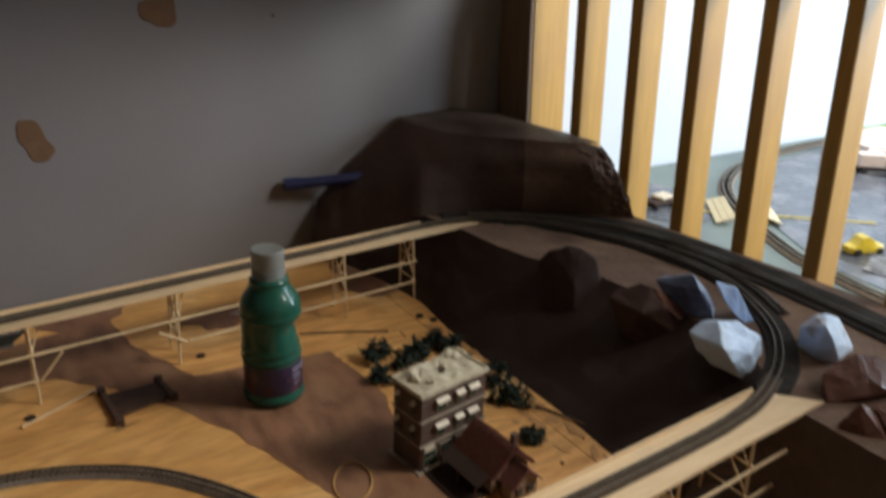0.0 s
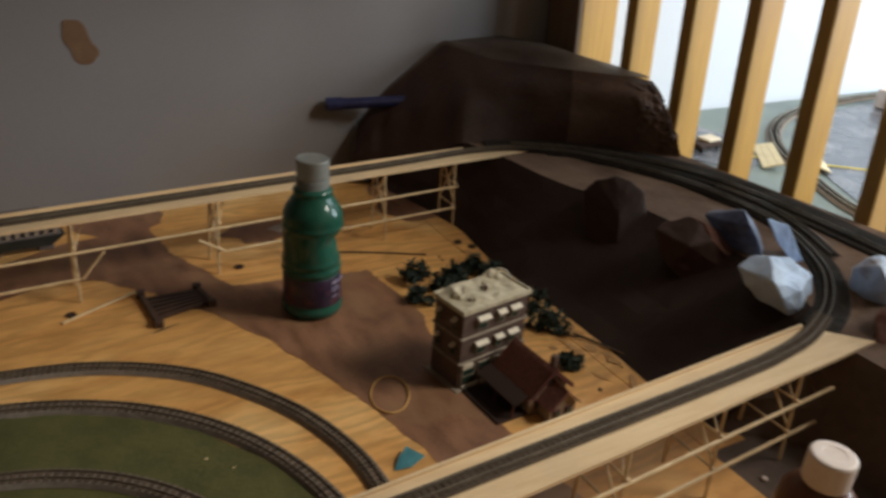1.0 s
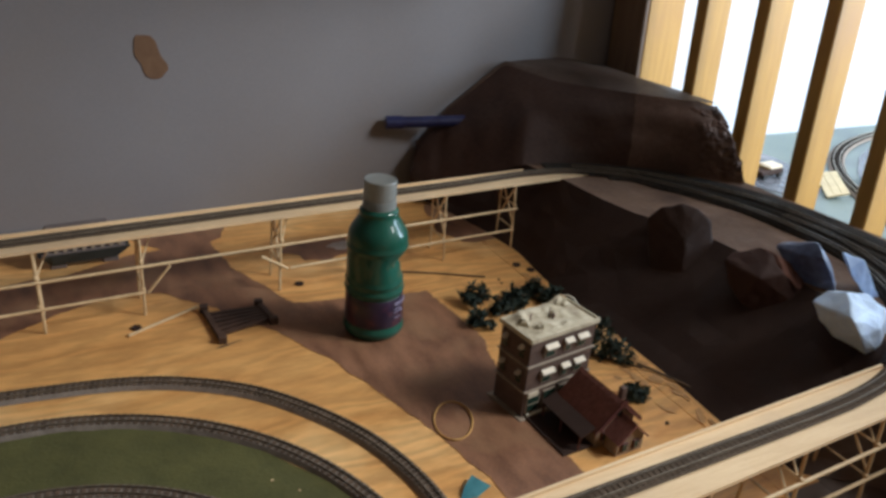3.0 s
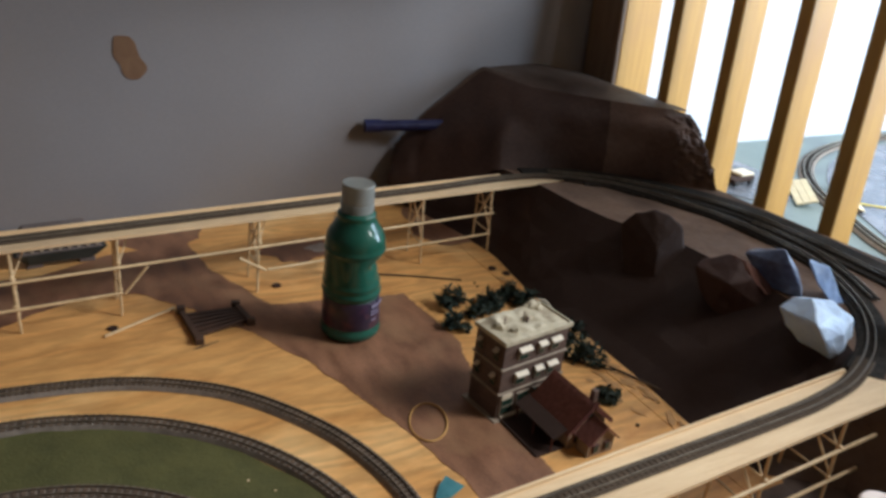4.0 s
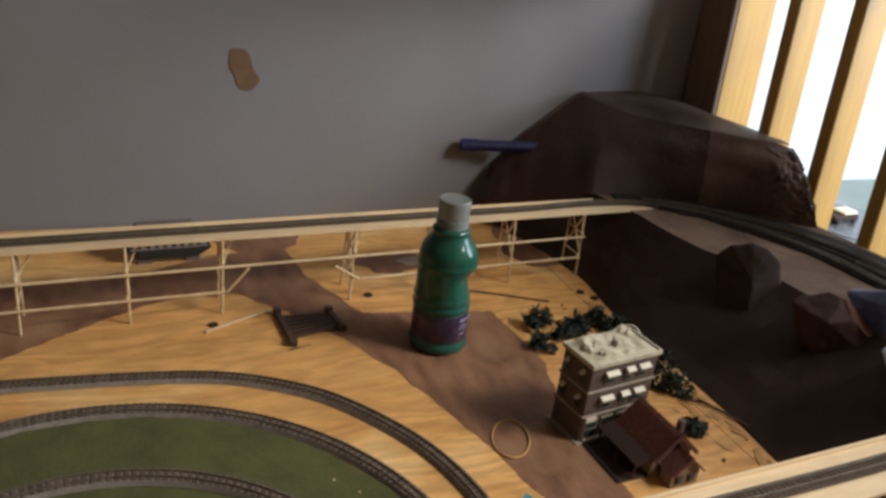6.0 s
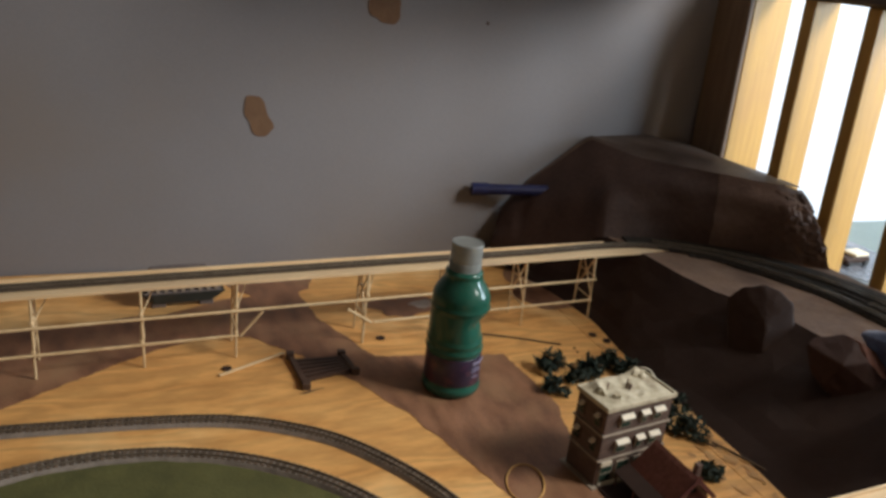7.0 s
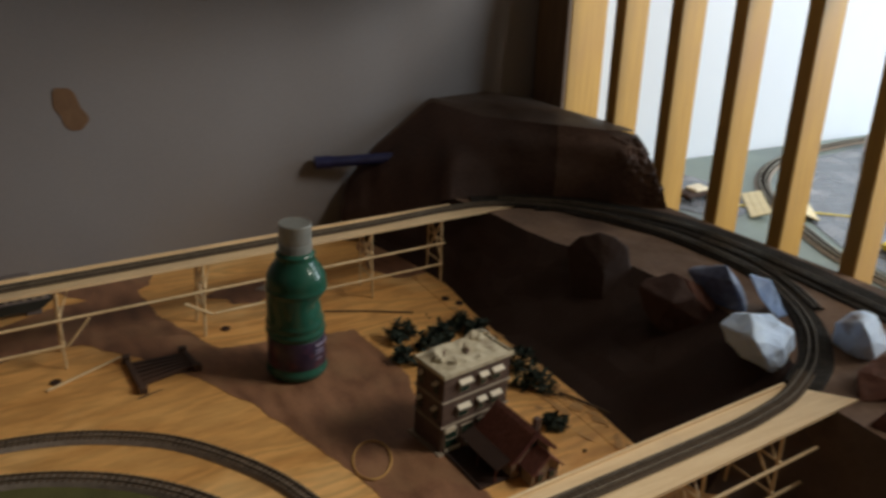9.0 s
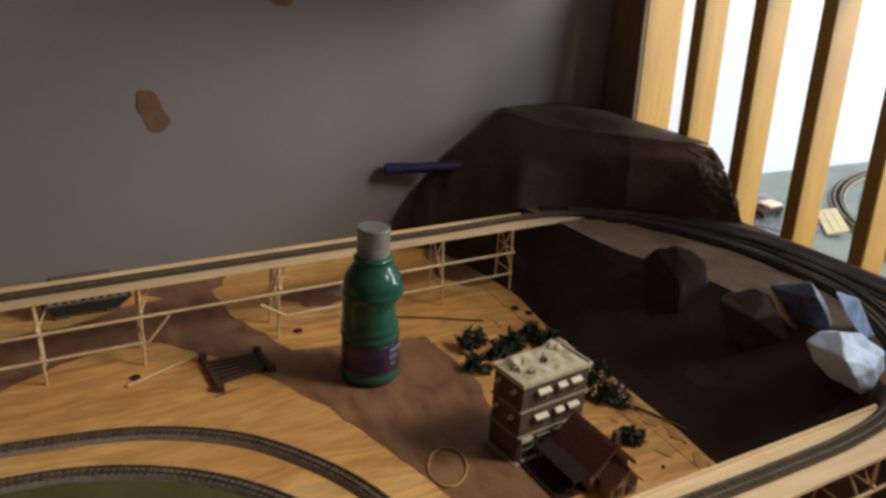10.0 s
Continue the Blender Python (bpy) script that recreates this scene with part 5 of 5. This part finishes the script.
lathe(bm, [(0.0222, 0.117), (0.0226, 0.118), (0.0226, 0.146), (0.0215, 0.1485), (0.0195, 0.1495), (0.012, 0.1497), (0.011, 0.1492)], 48, lambda a, z: 1 + (0.003 if z < 0.147 else 0) * math.cos(24 * a))
part("cap", bm, WHITECAP, amber, "white ribbed screw cap")

bm = bmesh.new()
bmesh.ops.create_icosphere(bm, subdivisions=2, radius=0.0035)
for v in bm.verts:
    v.co = v.co * (1 + 0.5 * noise.noise(v.co * 500)) * 0.9
    v.co.z = v.co.z * 0.6 + 0.002
ob = part("crumb", bm, WHITECAP)
ob.location = (0.709, 0.413, BOARD)
tagged(ob, "small pale crumb of glue on the dark board", "crumb")
leaflet = empty("leaflet", pose(0.806, 0.257, BOARD + 0.001, -5, 6, 3), "printed paper leaflet leaning on the plateau side", "leaflet")
bm = bmesh.new()
box(bm, (0.0012, 0.07, 0.06), (0, 0, 0.03))
part("sheet", bm, PAPER, leaflet)
INK = surf("brown_ink", (0.22, 0.12, 0.1), (0.32, 0.2, 0.17), scale=50, rough=0.7, bump=0)
for i in range(12):
    piece("print_bar", (0.0004, 0.05 - 0.012 * (i % 3), 0.0022), (-0.001, 0.003 * (i % 2), 0.054 - i * 0.0042), INK, leaflet)

# ---- table in the room beyond ----
GREYGREEN = surf("grey_green_paint", (0.13, 0.17, 0.16), (0.19, 0.235, 0.22), scale=8, rough=0.55, bump=0.15, dirt=(0.12, 0.14, 0.15), dirt_scale=5)
ASPHALT = surf("dark_grey_road_sheet", (0.05, 0.056, 0.07), (0.1, 0.108, 0.126), scale=9, rough=0.24, bump=0.8, fine=60, dirt=(0.2, 0.2, 0.22), dirt_scale=14, depth=0.007)
YELLOW = surf("yellow_paint", (0.65, 0.5, 0.03), (0.78, 0.62, 0.06), scale=30, rough=0.4, bump=0.05)
REDP = surf("red_plastic", (0.4, 0.03, 0.03), (0.52, 0.06, 0.05), scale=30, rough=0.4, bump=0.05)
CARD = surf("cream_card", (0.6, 0.52, 0.33), (0.72, 0.64, 0.43), scale=30, rough=0.8, bump=0.1)
MOSS = surf("moss_green", (0.16, 0.24, 0.06), (0.24, 0.33, 0.1), scale=40, rough=0.9, bump=0.6)
BLACK = surf("black_rubber", (0.012, 0.012, 0.012), (0.03, 0.03, 0.03), scale=40, rough=0.6, bump=0)
second = empty("second_table", Matrix.Identity(4), "grey-green painted layout table in the bright room", "table")
piece("table_top", (2.4, 1.2, 0.03), (2.475, 0.79, TABLE - 0.015), GREYGREEN, second, 0.002)
for x in (1.4, 3.5):
    for y in (0.3, 1.3):
        piece("leg", (0.06, 0.06, TABLE - 0.03), (x, y, (TABLE - 0.03) / 2), PINE, second, 0.003)
bm = bmesh.new()
edge = [(1.41, 0.22), (1.4, 0.645), (1.43, 0.8), (1.485, 0.91), (1.56, 1.04), (1.655, 1.14), (1.775, 1.215), (1.915, 1.262), (2.06, 1.285), (2.6, 1.29), (3.1, 1.28)]
rim = [(p.x + 0.006 * noise.noise(p * 9), p.y + 0.006 * noise.noise(p * 9 + Vector((3, 0, 0)))) for p in smooth_path([(x, y, 0) for x, y in edge], 0.03)] + [(3.16, 0.9), (3.15, 0.25)]
n = len(rim)
mid = bm.verts.new((2.2, 0.75, TABLE + 0.0018))
top = [bm.verts.new((x, y, TABLE + 0.0018)) for x, y in rim]
low = [bm.verts.new((x, y, TABLE + 0.0004)) for x, y in rim]
for i in range(n):
    bm.faces.new((mid, top[(i + 1) % n], top[i]))
    bm.faces.new((top[i], low[i], low[(i + 1) % n], top[(i + 1) % n]))
ob = part("road_sheet", bm, ASPHALT)
tagged(ob, "dark grey glossy road sheet on the second table", "road sheet", "road sheets")
# thin dark grey patch on the table top round the toy car
bm = bmesh.new()
rim = [(1.395 + 0.105 * math.cos(a) * (1 + 0.06 * math.sin(4 * a)), 1.2 + 0.165 * math.sin(a) * (1 + 0.05 * math.cos(3 * a))) for a in [math.tau * i / 32 for i in range(32)]]
top = [bm.verts.new((x, y, TABLE + 0.0016)) for x, y in rim]
low = [bm.verts.new((x, y, TABLE + 0.0004)) for x, y in rim]
bm.faces.new(top)
for i in range(32):
    bm.faces.new((top[i], low[i], low[(i + 1) % 32], top[(i + 1) % 32]))
ob = part("road_sheet", bm, ASPHALT)
tagged(ob, "small dark grey patch under a dark toy car", "road sheet", "road sheets")
far_line = [(3.0, 1.337), (2.6, 1.339), (2.226, 1.339), (2.05, 1.326), (1.9, 1.303), (1.75, 1.252), (1.62, 1.17), (1.52, 1.06), (1.443, 0.922), (1.39, 0.813), (1.37, 0.715), (1.36, 0.645), (1.35, 0.4)]
track(smooth_path([(x, y, TABLE + 0.002) for x, y in far_line], 0.004), "larger dark model track curving across the second table", k=1.45, dark=True)
piece_ob = empty("yellow_tape", pose(1.573, 0.972, TABLE + 0.002, 0, 0, -38.8), "straight strip of yellow tape on the second table", "tape")
piece("strip", (0.37, 0.006, 0.0012), (0.0, 0, 0.0012), YELLOW, piece_ob)
# two plank ramps leaning up to the rails, one on each side
for x, y, way in ((1.397, 1.012, -1), (1.517, 0.942, 1)):
    ramp = empty("crossing_ramp", pose(x, y, TABLE + 0.0035, way * 18, 0, 48.7), "cream wooden plank ramp leaning up to the far track", "ramp", "crossing ramps")
    for i in range(3):
        piece("plank", (0.151 - 0.003 * i, 0.0134, 0.0032), (0.0765, way * (0.007 + 0.014 * i), 0.0016 + 0.0003 * (i % 2)), CARD, ramp, 0.0005)

toy = empty("toy_car", pose(1.532, 0.775, TABLE + 0.002, 0, 0, -18) @ Matrix.Diagonal((0.86, 0.9, 0.86, 1)), "bright yellow toy car on the second table", "toy car")
bm = bmesh.new()
rows = []
for i in range(13):
    u = i / 12
    x = -0.047 + 0.094 * u
    h = 0.012 + 0.006 * math.sin(math.pi * u) + 0.016 * math.exp(-((u - 0.45) / 0.2) ** 4)
    w = 0.019 * (1 - 0.5 * abs(2 * u - 1) ** 4)
    rows.append([bm.verts.new(p) for p in ((x, -w, 0.006), (x, -w, 0.016), (x, -w * 0.75, 0.006 + h), (x, w * 0.75, 0.006 + h), (x, w, 0.016), (x, w, 0.006))])
for a, b in zip(rows, rows[1:]):
    for i in range(6):
        bm.faces.new((a[i], a[(i + 1) % 6], b[(i + 1) % 6], b[i]))
bm.faces.new(rows[0]), bm.faces.new(rows[-1])
part("body", bm, YELLOW, toy, "yellow moulded body", smooth=False)
for name, r, h, mat in (("badge_ring", 0.0085, 0.0345, BLACK), ("badge", 0.0055, 0.0352, WHITECAP)):
    bm = bmesh.new()
    rod(bm, (-0.004, 0, h - 0.002), (-0.004, 0, h), r, 18)
    part(name, bm, mat, toy, "round badge on the roof")
for x in (-0.028, 0.028):
    for y in (-0.018, 0.018):
        bm = bmesh.new()
        rod(bm, (x, y - 0.004, 0.008), (x, y + 0.004, 0.008), 0.008, 14)
        part("wheel", bm, BLACK, toy)

truck = empty("toy_truck", pose(2.1, 1.085, TABLE + 0.002, 0, 0, -38) @ Matrix.Scale(0.68, 4), "red and white toy truck on the second table", "toy truck")
bm = bmesh.new()
side = [(-0.03, 0.02), (0.034, 0.02), (0.036, 0.034), (0.012, 0.041), (0.0, 0.062), (-0.03, 0.062)]
a, b = [[bm.verts.new((x, y, z)) for x, z in side] for y in (-0.027, 0.027)]
bm.faces.new(a), bm.faces.new(b[::-1])
for q in range(len(side)):
    bm.faces.new((a[q], b[q], b[(q + 1) % 6], a[(q + 1) % 6]))
cab = part("cab", bm, REDP, truck, "red sloping cab")
cab.location = (0.075, 0, 0)
piece("windscreen", (0.003, 0.044, 0.018), (0.0845, 0, 0.05), BLACK, cab)
piece("box_body", (0.1, 0.056, 0.05), (-0.03, 0, 0.048), WHITECAP, truck, 0.004, label="white box body")
piece("chassis", (0.18, 0.046, 0.014), (0.01, 0, 0.015), BLACK, truck, 0.002)
piece("bumper", (0.006, 0.056, 0.012), (0.113, 0, 0.02), WHITECAP, truck, 0.002)
for x in (-0.055, 0.075):
    for y in (-0.028, 0.028):
        bm = bmesh.new()
        rod(bm, (x, y - 0.006, 0.013), (x, y + 0.006, 0.013), 0.013, 16)
        part("wheel", bm, BLACK, truck)
kit = empty("building_kit_box", pose(2.27, 1.2, TABLE + 0.002), "cream kit box with a red printed panel", "box")
piece("box", (0.27, 0.13, 0.05), (0, 0, 0.026), WHITECAP, kit, 0.002)
piece("panel", (0.08, 0.004, 0.11), (0.07, -0.067, 0.057), CARD, kit, 0.001)
piece("panel_print", (0.045, 0.002, 0.022), (0.07, -0.0705, 0.092), REDP, kit)
piece("panel_print", (0.016, 0.002, 0.045), (0.066, -0.0705, 0.06), REDP, kit)
piece("tray", (0.07, 0.05, 0.03), (0.0, -0.095, 0.016), BLACK, kit, 0.003)
piece("card_block", (0.09, 0.05, 0.035), (0.09, -0.1, 0.0185), CARD, kit, 0.002)
bm = bmesh.new()
box(bm, (0.9, 0.05, 0.006), (2.95, 1.372, TABLE + 0.003), bevel=0.002)
ob = part("moss_strip", bm, MOSS)
tagged(ob, "strip of bright green scatter at the table's back edge", "grass strip")
darkcar = empty("toy_car", pose(1.378, 1.155, TABLE + 0.0017, 0, 0, 5) @ Matrix.Diagonal((1, 1.2, 0.78, 1)), "dark toy car with a pale roof near the white wall", "toy car")
piece("body", (0.075, 0.032, 0.016), (0, 0, 0.014), CLIFF, darkcar, 0.004)
piece("cabin", (0.044, 0.028, 0.01), (0.012, 0, 0.0262), CREAM, darkcar, 0.003)
for x in (-0.024, 0.024):
    for y in (-0.015, 0.015):
        bm = bmesh.new()
        rod(bm, (x, y - 0.003, 0.007), (x, y + 0.003, 0.007), 0.007, 12)
        part("wheel", bm, BLACK, darkcar)
# crumpled clear wrapping
WRAP = surf("shiny_wrapping", (0.14, 0.15, 0.17), (0.26, 0.27, 0.3), scale=30, rough=0.15, bump=0.6, depth=0.003)
rows = []
for i in range(13):
    rows.append([(-0.09 + 0.015 * i, -0.06 + 0.015 * j, 0.004 + 0.016 * abs(noise.noise(Vector((i * 0.9, j * 0.9, 6)))) * (1 if 0 < i < 12 and 0 < j < 8 else 0)) for j in range(9)])
ob = part("plastic_wrap", facets(rows, 0.003), WRAP)
ob.matrix_world = pose(1.525, 0.70, TABLE + 0.002, 0, 0, 20) @ Matrix.Scale(0.78, 4)
tagged(ob, "crumpled shiny plastic wrapping on the second table", "wrapping")

BROWNCARD = surf("brown_cardboard", (0.26, 0.15, 0.07), (0.36, 0.22, 0.11), scale=20, rough=0.8, bump=0.1)
carton = empty("carton", pose(1.66, 0.655, TABLE + 0.002, 0, 0, -8), "brown cardboard carton on the second table", "box")
piece("body", (0.16, 0.11, 0.07), (0, 0, 0.035), BROWNCARD, carton, 0.002)
piece("opening", (0.022, 0.002, 0.02), (-0.045, -0.056, 0.04), BLACK, carton, 0.0005, label="dark cut-out opening")
piece("flap", (0.16, 0.05, 0.0025), (0, -0.03, 0.0715), CARD, carton, 0.0005, label="pale top flap")
tub = empty("paper_tub", pose(1.66, 0.68, TABLE + 0.0755, 0, 0, 6), "crumpled cream paper tub standing on a brown carton", "paper tub")
bm = bmesh.new()
lathe(bm, [(0.036, 0), (0.038, 0.004), (0.043, 0.06), (0.045, 0.066), (0.042, 0.066), (0.040, 0.06)], 28, lambda a, z: 1 + 0.07 * noise.noise(Vector((2 * math.cos(a), 2 * math.sin(a), z * 30))))
part("wall", bm, CREAM, tub)
SCRAP = surf("white_plaster_scrap", (0.3, 0.28, 0.26), (0.6, 0.59, 0.58), scale=60, rough=0.7, bump=0.4)
rnd = random.Random(8)
for x, y, w in ((1.113, 0.463, 0.018), (1.112, 0.446, 0.02), (1.118, 0.422, 0.018)):
    bm = bmesh.new()
    bmesh.ops.create_icosphere(bm, subdivisions=3, radius=0.5)
    for v in bm.verts:
        k = 1 + 1.3 * noise.noise(v.co * 9 + Vector((x * 50, y * 50, 0)))
        v.co = Vector((v.co.x * w * 1.5 * k, v.co.y * w * 0.3 * k, max(0.0, v.co.z + 0.1) * 0.006 * k))
    ob = part("plaster_scrap", bm, SCRAP)
    ob.matrix_world = pose(x, y, DECK + 0.0035, 0, 0, rnd.uniform(-70, -50))
    tagged(ob, "thin white crumb of plaster on the dark track edge", "debris", "plaster scraps")
